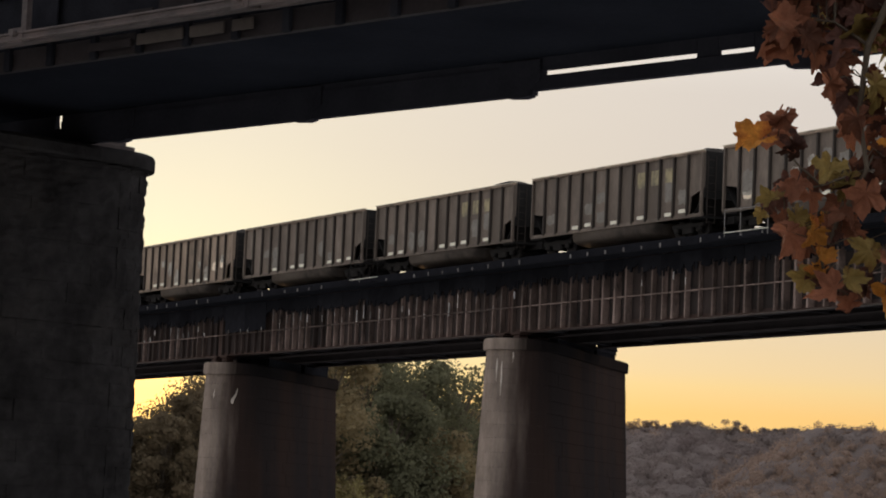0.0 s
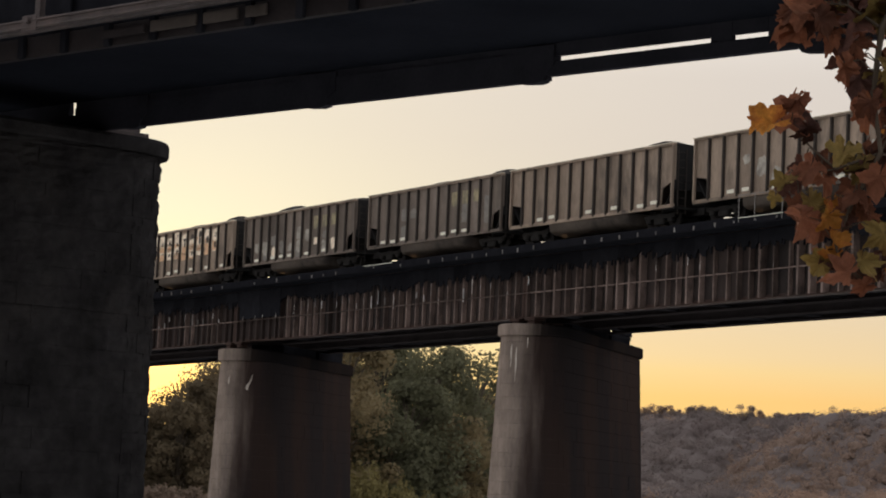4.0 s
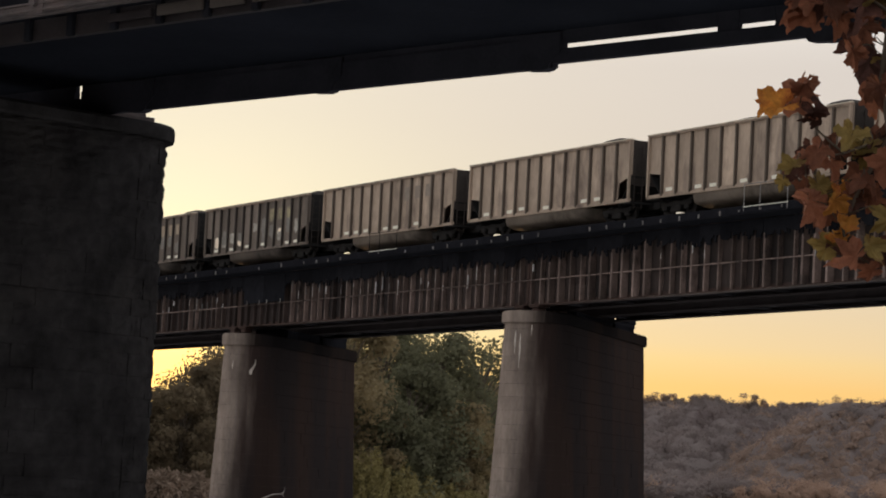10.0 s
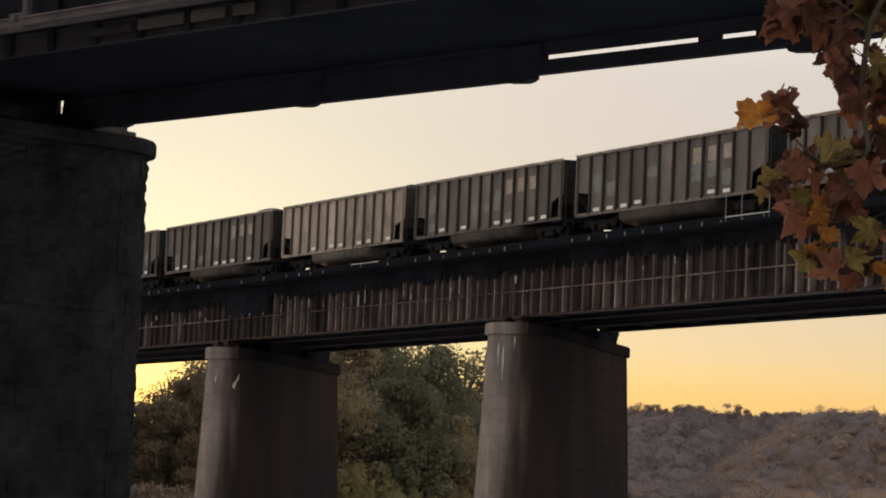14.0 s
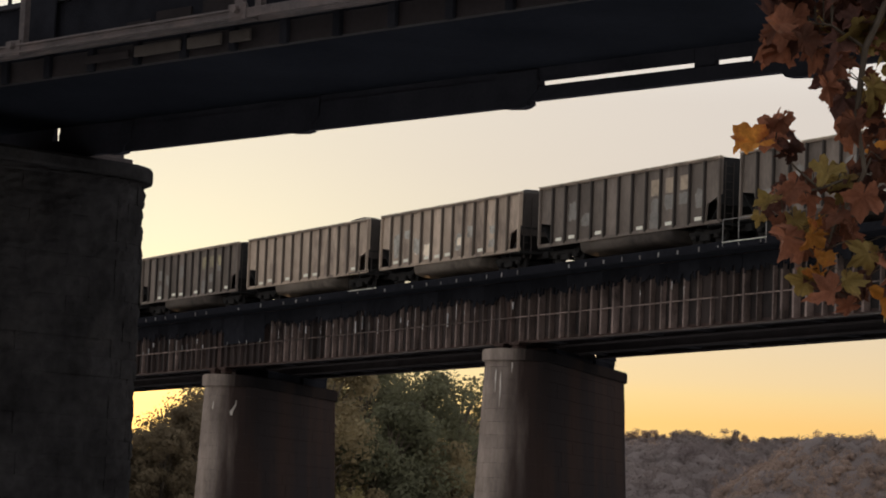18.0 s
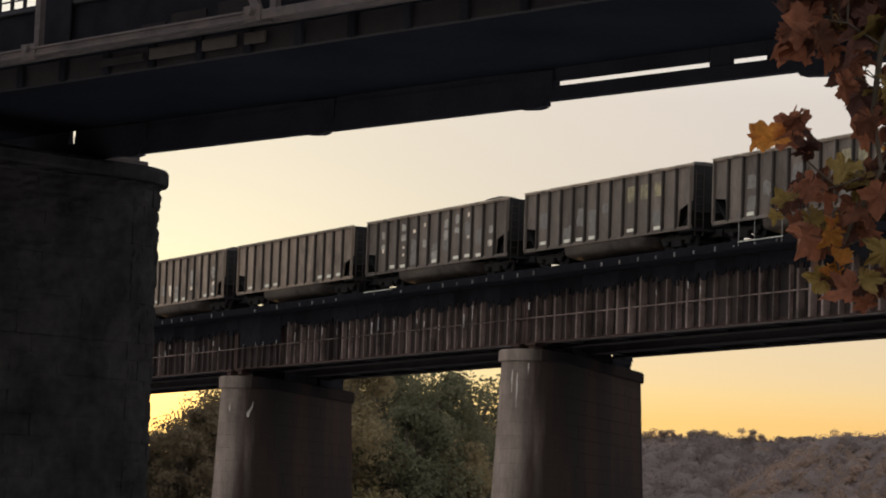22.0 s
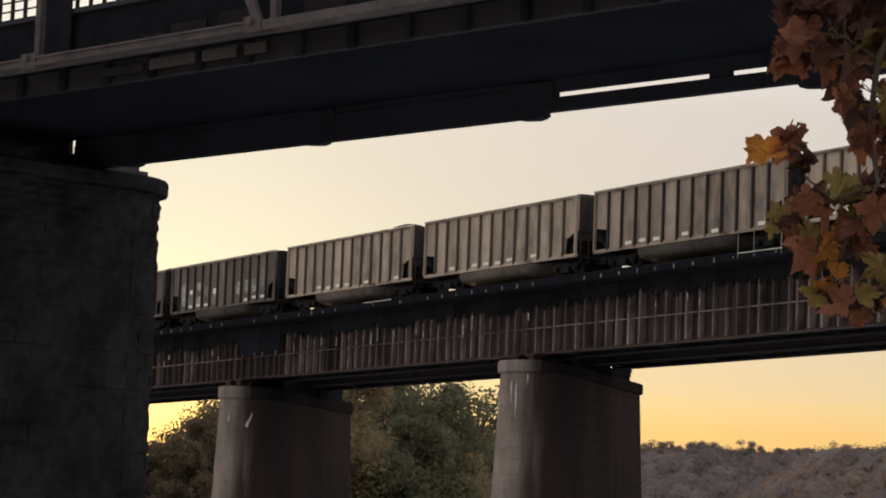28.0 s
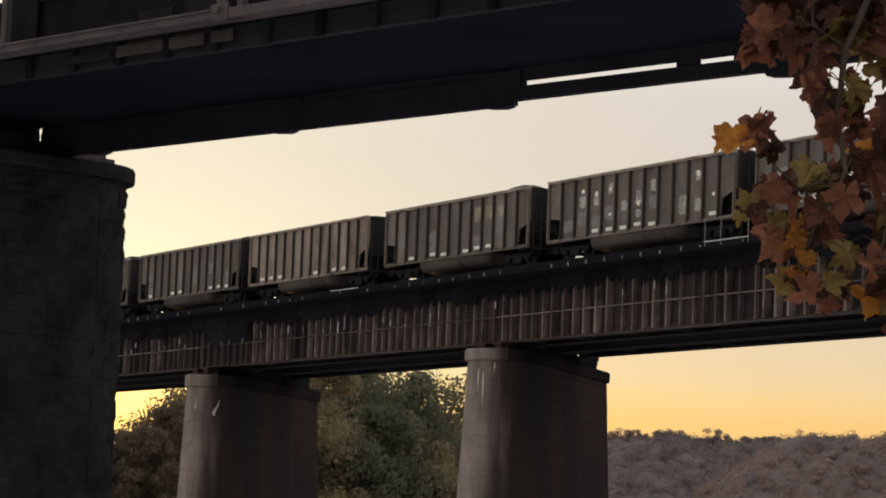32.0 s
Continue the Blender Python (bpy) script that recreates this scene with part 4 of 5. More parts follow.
def car_parts(CAR_LEN):
    """Shared meshes of a coal car: x along the rails, z from the rail top."""
    s = {}
    BAY = CAR_LEN / BAYS
    L, H = CAR_LEN / 2, CAR_HALF
    # side: whole height in the middle bays, upper part only over the end platforms
    def side(y, name, cuts=None):
        bm = bmesh.new()
        t = 0.03
        prof = [(-L, FLOOR_Z + 1.12), (-L + BAY * 0.82, FLOOR_Z + 1.0), (-L + BAY * 0.98, FLOOR_Z + 0.0), (L - BAY * 1.02, FLOOR_Z + 0.0), (L - BAY * 0.9, FLOOR_Z + 0.85), (L, FLOOR_Z + 1.2), (L, TOP_Z), (-L, TOP_Z)]
        f = [bm.verts.new((x, y - t, z)) for x, z in prof]
        g = [bm.verts.new((x, y + t, z)) for x, z in prof]
        bm.faces.new(f)
        bm.faces.new(g[::-1])
        n = len(prof)
        for i in range(n):
            bm.faces.new((f[(i + 1) % n], f[i], g[i], g[(i + 1) % n]))
        for x, way in cuts or ():
            bmesh.ops.bisect_plane(bm, geom=bm.verts[:] + bm.edges[:] + bm.faces[:], plane_co=(x, 0, 0), plane_no=(way, 0, 0), clear_outer=True)
        return mesh_of(bm, name)
    s["far"] = side(H - 0.16, "side_sheet")
    edges = [-L + 0.08 + (CAR_LEN - 0.16) * k / BAYS for k in range(BAYS + 1)]
    for k in range(BAYS):
        s["near%d" % k] = side(-H + 0.16, "side_panel", ([(edges[k], -1)] if k else []) + ([(edges[k + 1], 1)] if k < BAYS - 1 else []))
    s["post"] = mesh_of(box(-0.05, 0.05, -0.135, 0.0, FLOOR_Z + 0.02, TOP_Z - 0.07, 0.012), "side_post")
    s["chord"] = mesh_of(box(-L, L, -0.09, 0.09, TOP_Z - 0.085, TOP_Z, 0.02), "top_chord")
    rim = bmesh.new()
    for side_y in (-H + 0.1, H - 0.1):
        add_box(rim, -L - 0.02, L + 0.02, side_y - 0.125, side_y + 0.06, TOP_Z + 0.001, TOP_Z + 0.05, 0.012)
    s["rim"] = mesh_of(rim, "top_rim")
    s["sill"] = mesh_of(box(-L, L, -0.05, 0.07, FLOOR_Z - 0.06, FLOOR_Z + 0.1, 0.012), "side_sill")
    s["end"] = mesh_of(box(-0.04, 0.04, -H + 0.15, H - 0.15, FLOOR_Z + 0.75, TOP_Z), "end_sheet")
    for key, sx in (("slope_a", -1), ("slope_b", 1)):
        sl = bmesh.new()
        q = [(sx * L, -H + 0.2, FLOOR_Z + 1.15), (sx * L, H - 0.2, FLOOR_Z + 1.15), (sx * (L - BAY), H - 0.2, FLOOR_Z - 0.2), (sx * (L - BAY), -H + 0.2, FLOOR_Z - 0.2)]
        top = [sl.verts.new(c) for c in q]
        low = [sl.verts.new((c[0], c[1], c[2] - 0.05)) for c in q]
        sl.faces.new(top)
        sl.faces.new(low[::-1])
        for i in range(4):
            sl.faces.new((top[i], top[(i + 1) % 4], low[(i + 1) % 4], low[i]))
        s[key] = mesh_of(sl, "slope_sheet")
    # twin rounded tubs below the sill
    tb = bmesh.new()
    x0, x1, seg = -L + 3.7, L - 3.9, 10
    r0, r1 = [], []
    for i in range(seg + 1):
        a = math.pi * i / seg
        y, z = -math.cos(a) * (H - 0.12), FLOOR_Z - 0.02 - math.sin(a) ** 0.42 * 0.64
        r0.append(tb.verts.new((x0, y, z)))
        r1.append(tb.verts.new((x1, y, z)))
    for i in range(seg):
        tb.faces.new((r0[i], r0[i + 1], r1[i + 1], r1[i]))
    tb.faces.new(r0[::-1])
    tb.faces.new(r1)
    s["tub"] = mesh_of(tb, "tub", True)
    s["centre_sill"] = mesh_of(box(-L - 0.55, L + 0.55, -0.2, 0.2, 0.62, 0.95), "centre_sill")
    cp = box(-0.45, 0.45, -0.09, 0.09, 0.75, 0.93, 0.03)
    add_box(cp, 0.3, 0.5, -0.15, 0.15, 0.7, 0.98, 0.04)
    s["coupler"] = mesh_of(cp, "coupler")
    s["platform"] = mesh_of(box(-0.55, 0.55, -H + 0.1, H - 0.1, 0.82, 0.92), "end_platform")
    # truck
    fr = bmesh.new()
    for y in (-1.0, 1.0):
        add_box(fr, -1.25, 1.25, y - 0.08, y + 0.08, 0.52, 0.72, 0.03)
        add_box(fr, -0.4, 0.4, y - 0.1, y + 0.1, 0.24, 0.56, 0.05)
        for x in (-0.89, 0.89):
            add_box(fr, x - 0.19, x + 0.19, y - 0.11, y + 0.11, 0.33, 0.6, 0.05)
    add_box(fr, -0.22, 0.22, -1.05, 1.05, 0.5, 0.76, 0.03)
    s["truck"] = mesh_of(fr, "truck_frame")
    wh = bmesh.new()
    for y in (-0.76, 0.76):
        bmesh.ops.create_cone(wh, cap_ends=True, segments=20, radius1=0.457, radius2=0.457, depth=0.13, matrix=pose(0, y, 0, 90))
    bmesh.ops.create_cone(wh, cap_ends=True, segments=10, radius1=0.09, radius2=0.09, depth=2.1, matrix=pose(0, 0, 0, 90))
    s["wheelset"] = mesh_of(wh, "wheelset")
    ld = bmesh.new()
    for x in (0.0, 0.42):
        add_box(ld, x - 0.02, x + 0.02, -0.03, 0.0, FLOOR_Z - 0.35, TOP_Z - 0.2)
    z = FLOOR_Z - 0.3
    while z < TOP_Z - 0.25:
        add_box(ld, 0, 0.42, -0.025, -0.005, z - 0.012, z + 0.012)
        z += 0.34
    s["ladder"] = mesh_of(ld, "ladder")
    s["strip"] = mesh_of(box(-0.26, 0.26, -0.012, 0.0, -0.08, 0.08), "reflector")
    return s


CAR = {n: car_parts(n) for n in (14.5, 15.15)}


def coal_mesh(seed, CAR_LEN=14.5):
    rng = random.Random(seed)
    nx, ny = 40, 8
    k = 1.75 if seed < 4 else 1.15
    humps = [(rng.uniform(-3.6, -1.0), rng.uniform(1.4, 2.4), k * rng.uniform(0.15, 0.4)), (rng.uniform(0.5, 2.5), rng.uniform(1.0, 2.0), k * rng.uniform(0.0, 0.2)), (rng.uniform(4.6, 5.6), rng.uniform(1.2, 1.8), k * rng.uniform(0.2, 0.42))]
    bm = bmesh.new()
    grid = []
    for i in range(nx + 1):
        x = (i / nx - 0.5) * (CAR_LEN - 0.1)
        h = sum(a * math.exp(-((x - c) / w) ** 2) for c, w, a in humps)
        line = []
        for j in range(ny + 1):
            y = (j / ny - 0.5) * (2 * CAR_HALF - 0.42)
            over = math.cos((j / ny - 0.5) * math.pi)
            edge = min(1.0, (CAR_LEN / 2 - abs(x)) / 0.8)
            z = TOP_Z - 0.22 + (h + 0.2) * max(over, 0.0) ** 0.7 * edge + 0.04 * noise.noise(Vector((x * 2.2, y * 2.2, seed)))
            line.append(bm.verts.new((x, y, z)))
        grid.append(line)
    for a, b in zip(grid, grid[1:]):
        for j in range(ny):
            bm.faces.new((a[j], b[j], b[j + 1], a[j + 1]))
    return mesh_of(bm, "coal_load", True)


LOADS = [coal_mesh(i) for i in range(7)]
for me in LOADS:
    me.materials.append(COAL)


def plate(x0, x1, z0, z1):
    return box(x0, x1, -0.008, 0.0, z0, z1)


def block_marks(root, mat, label, BAY):
    """Three plain block shapes, one a bay, where the owner's mark stands."""
    face, L = -CAR_HALF + 0.13, BAY * BAYS / 2
    for i in range(3):
        x = -L + BAY * (8.5 + i) + 0.06
        bm = plate(x - 0.36, x + 0.3, 2.5 + 0.04 * i, 3.22)
        part("owner_mark", bm, mat, root, label, at=pose(0, face, 0))


def splashes(root, mat, seed, count, z0, z1, size, label, CAR_LEN, each_bay=False):
    """Ragged painted patches, each inside one bay."""
    rng = random.Random(seed)
    face, BAY = -CAR_HALF + 0.13, CAR_LEN / BAYS
    for i in range(count):
        bay = 2 + i % (BAYS - 4) if each_bay else rng.randrange(1, BAYS - 1)
        cx, cz = -CAR_LEN / 2 + BAY * (bay + 0.5) + 0.05, rng.uniform(z0, z1)
        bm = bmesh.new()
        pts = []
        n = 16
        wide, tall = 0.5 if each_bay and size > 0.2 else min(0.48, size * rng.uniform(0.9, 1.5)), size * rng.uniform(0.7, 1.5)
        for k in range(n):
            a = math.tau * k / n
            c, d = math.cos(a), math.sin(a)
            r = rng.uniform(0.72, 1.05) / (abs(c) ** 6 + abs(d) ** 6) ** (1 / 6)
            pts.append((max(-0.47, min(0.47, c * r * wide)), d * r * tall))
        f = [bm.verts.new((cx + x, -0.006 - 0.0006 * i, cz + z)) for x, z in pts]
        bm.faces.new(f)
        g = bmesh.ops.extrude_face_region(bm, geom=bm.faces[:])
        bmesh.ops.translate(bm, vec=(0, 0.005, 0), verts=[v for v in g["geom"] if isinstance(v, bmesh.types.BMVert)])
        part("painted_patch", bm, mat, root, label, at=pose(0, face, 0))


def coal_car(index, paint, marks, CAR_LEN):
    names = {"dark": "dark grey", "tan": "dusty tan", "brown": "dusty brown"}
    extra = {"": "plain weathered sides", "y": "faded yellow side blocks", "o": "faded orange side blocks", "f": "faded dark side blocks",
             "g": "bright painted side scrawl", "w": "pale scrawl low on its side", "s": "scattered white paint specks"}
    root = thing("coal_car", Matrix(), "%s ribbed coal car with %s" % (names[paint], extra[marks[:1]]), "rail car", "coal cars of the train")
    mat = PAINTS[paint]
    L, H, BAY = CAR_LEN / 2, CAR_HALF, CAR_LEN / BAYS
    def put(key, m=None, name=None, at=None, label=""):
        me = CAR[CAR_LEN][key]
        shared = me.materials and me.materials[0] == m
        if not shared:
            cache = put.cache.get((CAR_LEN, key, m.name))
            if cache is None:
                cache = me.copy()
                cache.name = me.name
                cache.materials.clear()
                cache.materials.append(m)
                put.cache[(CAR_LEN, key, m.name)] = cache
            me = cache
        return part(name or key, me, m, root, label, at)
    put.cache = CACHE
    for k in range(BAYS):
        put("near%d" % k, mat, "side_panel")
    put("far", mat, "side_sheet")
    for k in range(BAYS + 1):
        x = -L + 0.08 + (CAR_LEN - 0.16) * k / BAYS
        if k not in (0, BAYS):
            put("post", POST_TAN if paint == "tan" else POST_DARK, "side_post", pose(x, -H + 0.131, 0))
        if k % 4 == 0:
            put("post", POST_DARK, "side_post", pose(x, H - 0.16, 0, 0, 0, 180))
    for x in (-L + 0.08, L - 0.08):
        put("post", mat, "corner_post", pose(x, -H + 0.13, 0))
    for y in (-H + 0.1, H - 0.1):
        # Chords take the lighter brown paint for sky light on the top edge.
        put("chord", PAINTS["brown"], "top_chord", pose(0, y, 0))
        put("sill", mat, "side_sill", pose(0, y, 0))
    for x in (-L + 0.06, L - 0.06):
        put("end", POST_DARK if paint == "tan" else END_SHADE, "end_sheet", pose(x, 0, 0))
    put("rim", RIM, "top_rim", None, "pale top rim painted as sky-lit")
    put("slope_a", END_SHADE, "slope_sheet")
    put("slope_b", END_SHADE, "slope_sheet")
    tub = put("tub", TUB_TAN if paint == "tan" else TUB, "tub")
    put("centre_sill", TRUCK, "centre_sill")
    put("coupler", TRUCK, "coupler", pose(L + 0.5, 0, 0))
    put("coupler", TRUCK, "coupler", pose(-L - 0.5, 0, 0, 0, 0, 180))
    for x in (-L + 0.5, L - 0.5):
        put("platform", TRUCK, "end_platform", pose(x, 0, 0))
    for x in (-L + 1.75, L - 1.75):
        tr = put("truck", TRUCK, "truck_frame", pose(x, 0, 0))
        for dx in (-0.89, 0.89):
            me = CAR[CAR_LEN]["wheelset"]
            w = part("wheelset", me, TRUCK, tr, "", pose(dx, 0, 0.457))
    for x, turn in ((L - 0.0, 90), (-L + 0.0, -90)):
        put("ladder", POST_DARK, "ladder", pose(x, -H + 0.3 if turn > 0 else H - 0.3, 0, 0, 0, turn))
    load = part("coal_load", LOADS[index % 4 if 8 <= index <= 12 else 4 + index % 3], COAL, root, "heaped black coal")
    rng = random.Random(500 + index)
    for bay in sorted(rng.sample(range(1, BAYS - 1), 6)):
        put("strip", REFLECT, "reflector", pose(-L + BAY * (bay + 0.5), -H + 0.125, FLOOR_Z + rng.uniform(0.2, 0.3)), "pale reflective strip")
    if paint == "dark":
        splashes(root, GREY_PATCH, index + 300, 7, 1.4, 2.6, 0.34, "faded grey painted patch", CAR_LEN)
    if "y" in marks:
        block_marks(root, YELLOW, "faded yellow block", BAY)
    if "o" in marks:
        block_marks(root, ORANGE, "faded orange block", BAY)
    if "f" in marks:
        block_marks(root, DARKMARK, "faded dark block", BAY)
    if "g" in marks:
        splashes(root, WHITE, index, 30, 2.2, 3.35, 0.33, "white painted scrawl", CAR_LEN, True)
        splashes(root, SCRAWL_ORANGE, index + 50, 30, 2.1, 3.3, 0.22, "orange painted scrawl", CAR_LEN, True)
        splashes(root, SCRAWL_DARK, index + 90, 36, 2.2, 3.4, 0.15, "dark painted scrawl", CAR_LEN, True)
    if "w" in marks:
        splashes(root, WHITE, index, 3, 1.5, 2.0, 0.26, "white painted scrawl", CAR_LEN)
        splashes(root, FADED_WHITE, index + 20, 8, 1.4, 2.6, 0.3, "pale worn paint patch", CAR_LEN)
    if "s" in marks:
        splashes(root, WHITE, index, 9, 1.5, 3.3, 0.1, "white paint speck", CAR_LEN)
        splashes(root, FADED_WHITE, index + 20, 12, 1.4, 3.2, 0.22, "pale worn paint patch", CAR_LEN)
    return root


CACHE = {}
# place of each car's far end along the rails at the start, paint and marks
TRAIN = [
    (81.4, "dark", "y"), (65.0, "dark", ""), (48.65, "dark", "w"), (32.6, "dark", "y"), (16.4, "dark", "y"), (-0.2, "dark", ""), (-16.3, "brown", "w"), (-32.4, "brown", ""),
    (-47.7, "dark", "y"), (-63.8, "dark", "yw"), (-80.5, "brown", "g"), (-96.4, "tan", ""), (-113.1, "tan", ""), (-129.7, "tan", ""), (-146.5, "tan", "f"),
    (-162.9, "dark", "yw"), (-179.6, "dark", "o"), (-195.4, "dark", "o"), (-211.3, "tan", ""), (-228.1, "dark", "o"), (-244.7, "dark", "o"), (-261.0, "tan", "w"),
    (-277.6, "tan", ""), (-293.5, "dark", "y"), (-309.7, "dark", "y"), (-326.6, "dark", "s"), (-343.5, "brown", ""), (-360.0, "brown", "w"), (-377.1, "tan", "f"),
    (-393.7, "brown", ""), (-410.4, "tan", ""), (-427.0, "tan", ""), (-443.8, "dark", "w"), (-460.4, "dark", "s"), (-476.6, "dark", "y"), (-493.1, "brown", ""), (-509.1, "dark", ""), (-525.5, "dark", ""),
]
LENGTHS = [15.15 if k and TRAIN[k - 1][0] - TRAIN[k][0] > 16.5 else 14.5 for k in range(len(TRAIN))]
CARS = [coal_car(i, paint, marks, LENGTHS[i]) for i, (c, paint, marks) in enumerate(TRAIN)]


def rolled(t):
    """Metres that the train has rolled since the start."""
    return 15.38 * t + 0.004 * t * t


STOPS = [(k / 2, rolled(k / 2)) for k in range(65) if k != 56] + [(t, rolled(t)) for t in (27.6, 27.7, 27.8, 28.1, 28.2, 28.3)]
STOPS = sorted(STOPS + [(27.9, rolled(27.8) + 0.05), (28.0, rolled(27.8) + 0.1)])


def motions():
    rest = 1.3, -9.3
    walk(BRANCH, [(t, pose((x - rest[0]) * 0.00163, BRANCH_Y, EYE_Z - (y - rest[1]) * 0.00163)) for t, x, y in SWAY])
    for car, long, (c, paint, marks) in zip(CARS, LENGTHS, TRAIN):
        walk(car, [(t, TRACK @ pose(c + s + long / 2, 1.575, RAIL_TOP)) for t, s in STOPS])


# ------------------------------------------------------------ woods
def tree(x, y, height, spread, mat, seed, count=13000, size=0.27, bare=0.0):
    rng = np.random.default_rng(seed)
    z0 = float(land(np.array(x), np.array(y))) - 0.1
    root = thing("tree", pose(x, y, z0), "leafy riverside tree in early autumn", "tree", "riverside trees")
    pr = random.Random(seed)
    trunk = [(0, 0, 0), (pr.uniform(-0.3, 0.3), 0.1, height * 0.25), (pr.uniform(-0.6, 0.6), 0, height * 0.55), (pr.uniform(-0.5, 0.5), 0, height * 0.85)]
    bm = tube(trunk, [height * 0.028, height * 0.022, height * 0.014, height * 0.004])
    clumps = []
    for k in range(34):
        t = 0.16 + 0.84 * (k + pr.random()) / 34
        a = pr.uniform(0, math.tau)
        wide = spread * (1 - 0.55 * max(0, t - 0.55) / 0.45) * (0.6 + 0.6 * min(1, t / 0.4)) * pr.uniform(0.45, 1.0)
        base = Vector(trunk[1]).lerp(Vector(trunk[3]), max(0.0, t - 0.3))
        tip = Vector((math.cos(a) * wide, math.sin(a) * wide, height * min(0.97, t)))
        mid = base.lerp(tip, 0.55) + Vector((0, 0, 0.06 * height))
        tube([base, mid, tip], [height * 0.007, height * 0.004, height * 0.0015], 5, bm)
        clumps.append((tip, spread * pr.uniform(0.2, 0.48)))
    part("trunk", bm, BARK, root)
    each = count // len(clumps)
    pts, outs = [], []
    for c, r in clumps:
        g = rng.normal(size=(each, 3))
        g /= np.linalg.norm(g, axis=1)[:, None]
        outs.append(g + np.array([0, 0, 0.15]))
        pts.append(g * (rng.uniform(0, 1, (each, 1)) ** 0.33) * r * np.array([1.15, 1.15, 0.9]) + np.array(c))
    pts = np.concatenate(pts)
    part("crown", cards(pts, rng.uniform(0.5, 1.15, len(pts)) * size, seed, 0.7, None, np.concatenate(outs), 0.4), mat, root)
    return root


def riverside_trees():
    rows = [(-25.4, 281, 15.8, 5.0, LEAF_OLIVE), (-32, 276, 10.4, 4.6, LEAF_OLIVE), (-28.6, 300, 14.4, 4.6, LEAF_OLIVE), (-37, 276, 9.5, 5, LEAF_OLIVE), (-25, 300, 13, 6, LEAF_GREEN),
            (-24.5, 388, 17.5, 8, LEAF_GREEN), (-15.8, 358, 23.2, 7.4, LEAF_OLIVE), (-12.4, 394, 28, 9.5, LEAF_GREEN), (-4.8, 384, 24.6, 8, LEAF_GREEN), (2.0, 394, 24.8, 8, LEAF_GREEN), (-7.5, 370, 18.6, 6.8, LEAF_GREEN),
            (6.0, 420, 20.5, 8, LEAF_OLIVE), (-19, 408, 26.6, 9.5, LEAF_GREEN), (-1.4, 376, 14.6, 6, LEAF_OLIVE), (5.4, 408, 16, 6.8, LEAF_GREEN), (-11, 414, 24, 8.8, LEAF_GREEN), (-1.4, 424, 23, 8.8, LEAF_GREEN), (-17.8, 368, 16, 6.8, LEAF_GREEN), (-9.6, 365, 13.4, 6.8, LEAF_GREEN),
            (-34, 284, 8.0, 5, LEAF_OLIVE), (-23.5, 285, 9.0, 4.6, LEAF_OLIVE), (-28, 274, 11.2, 3.6, LEAF_OLIVE), (-25.0, 287, 16.6, 3.4, LEAF_OLIVE), (-26.4, 279, 13.6, 3.2, LEAF_OLIVE)]
    for i, (x, y, h, s, m) in enumerate(rows):
        thin = x > 0 and h > 20 or i in (0, 22)          # crowns that the sky shows through
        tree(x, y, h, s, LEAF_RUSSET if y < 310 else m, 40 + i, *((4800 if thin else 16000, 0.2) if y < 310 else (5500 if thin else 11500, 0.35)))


def shrub(x, y, height, spread, seed, mat, label):
    """A thicket of upright leafy shoots."""
    rng = np.random.default_rng(seed)
    z0 = float(land(np.array(x), np.array(y))) - 0.1
    root = thing("shrub", pose(x, y, z0), label, "shrub", "riverbank shrubs")
    bm, pts = bmesh.new(), []
    for k in range(46):
        a, r = rng.uniform(0, math.tau), spread * rng.uniform(0, 1) ** 0.5
        h = height * rng.uniform(0.6, 1.0) * (1 - 0.35 * (r / spread) ** 2)
        foot = Vector((math.cos(a) * r * 0.7, math.sin(a) * r * 0.7, 0))
        tip = Vector((math.cos(a) * r, math.sin(a) * r, h))
        tube([foot, foot.lerp(tip, 0.5), tip], [0.03, 0.02, 0.006], 4, bm)
        t = rng.uniform(0.05, 1, 150) ** 0.75
        line = np.array(foot)[None] + t[:, None] * np.array(tip - foot)[None]
        pts.append(line + rng.normal(size=(150, 3)) * (0.55 * (1.25 - t))[:, None])
    part("woody_base", bm, BARK, root)
    pts = np.concatenate(pts)
    part("foliage", cards(pts, rng.uniform(0.1, 0.24, len(pts)), seed), mat, root)


def riverbank_shrubs():
    for i, (x, y, h, s) in enumerate(((-16.2, 353, 8.9, 3.6), (-12.2, 354, 8.2, 3.4), (-8.6, 357, 7.0, 3.2), (-5.2, 361, 5.8, 3.2), (-1.8, 366, 4.7, 3.2), (1.6, 371, 4.0, 3.2), (4.6, 380, 3.6, 3.2), (-19.5, 352, 7.6, 3.6), (-10.4, 362, 7.4, 3.2), (-6.8, 366, 6.2, 3.2))):
        shrub(x, y, h, s, 900 + i, LEAF_SHRUB, "yellowing willow shrub with upright shoots")
    for i, (x, y, h, s) in enumerate(((-36.5, 266, 3.4, 3.0), (-32.5, 267.5, 3.9, 3.2), (-29, 268, 3.4, 2.8), (-26, 269.5, 4.0, 3.0), (-23, 273, 3.4, 3.0), (-20.5, 280, 3.6, 3.0))):
        shrub(x, y, h, s, 950 + i, LEAF_BRUSH, "brown leafless brush on the low river bank")


riverbank_shrubs()


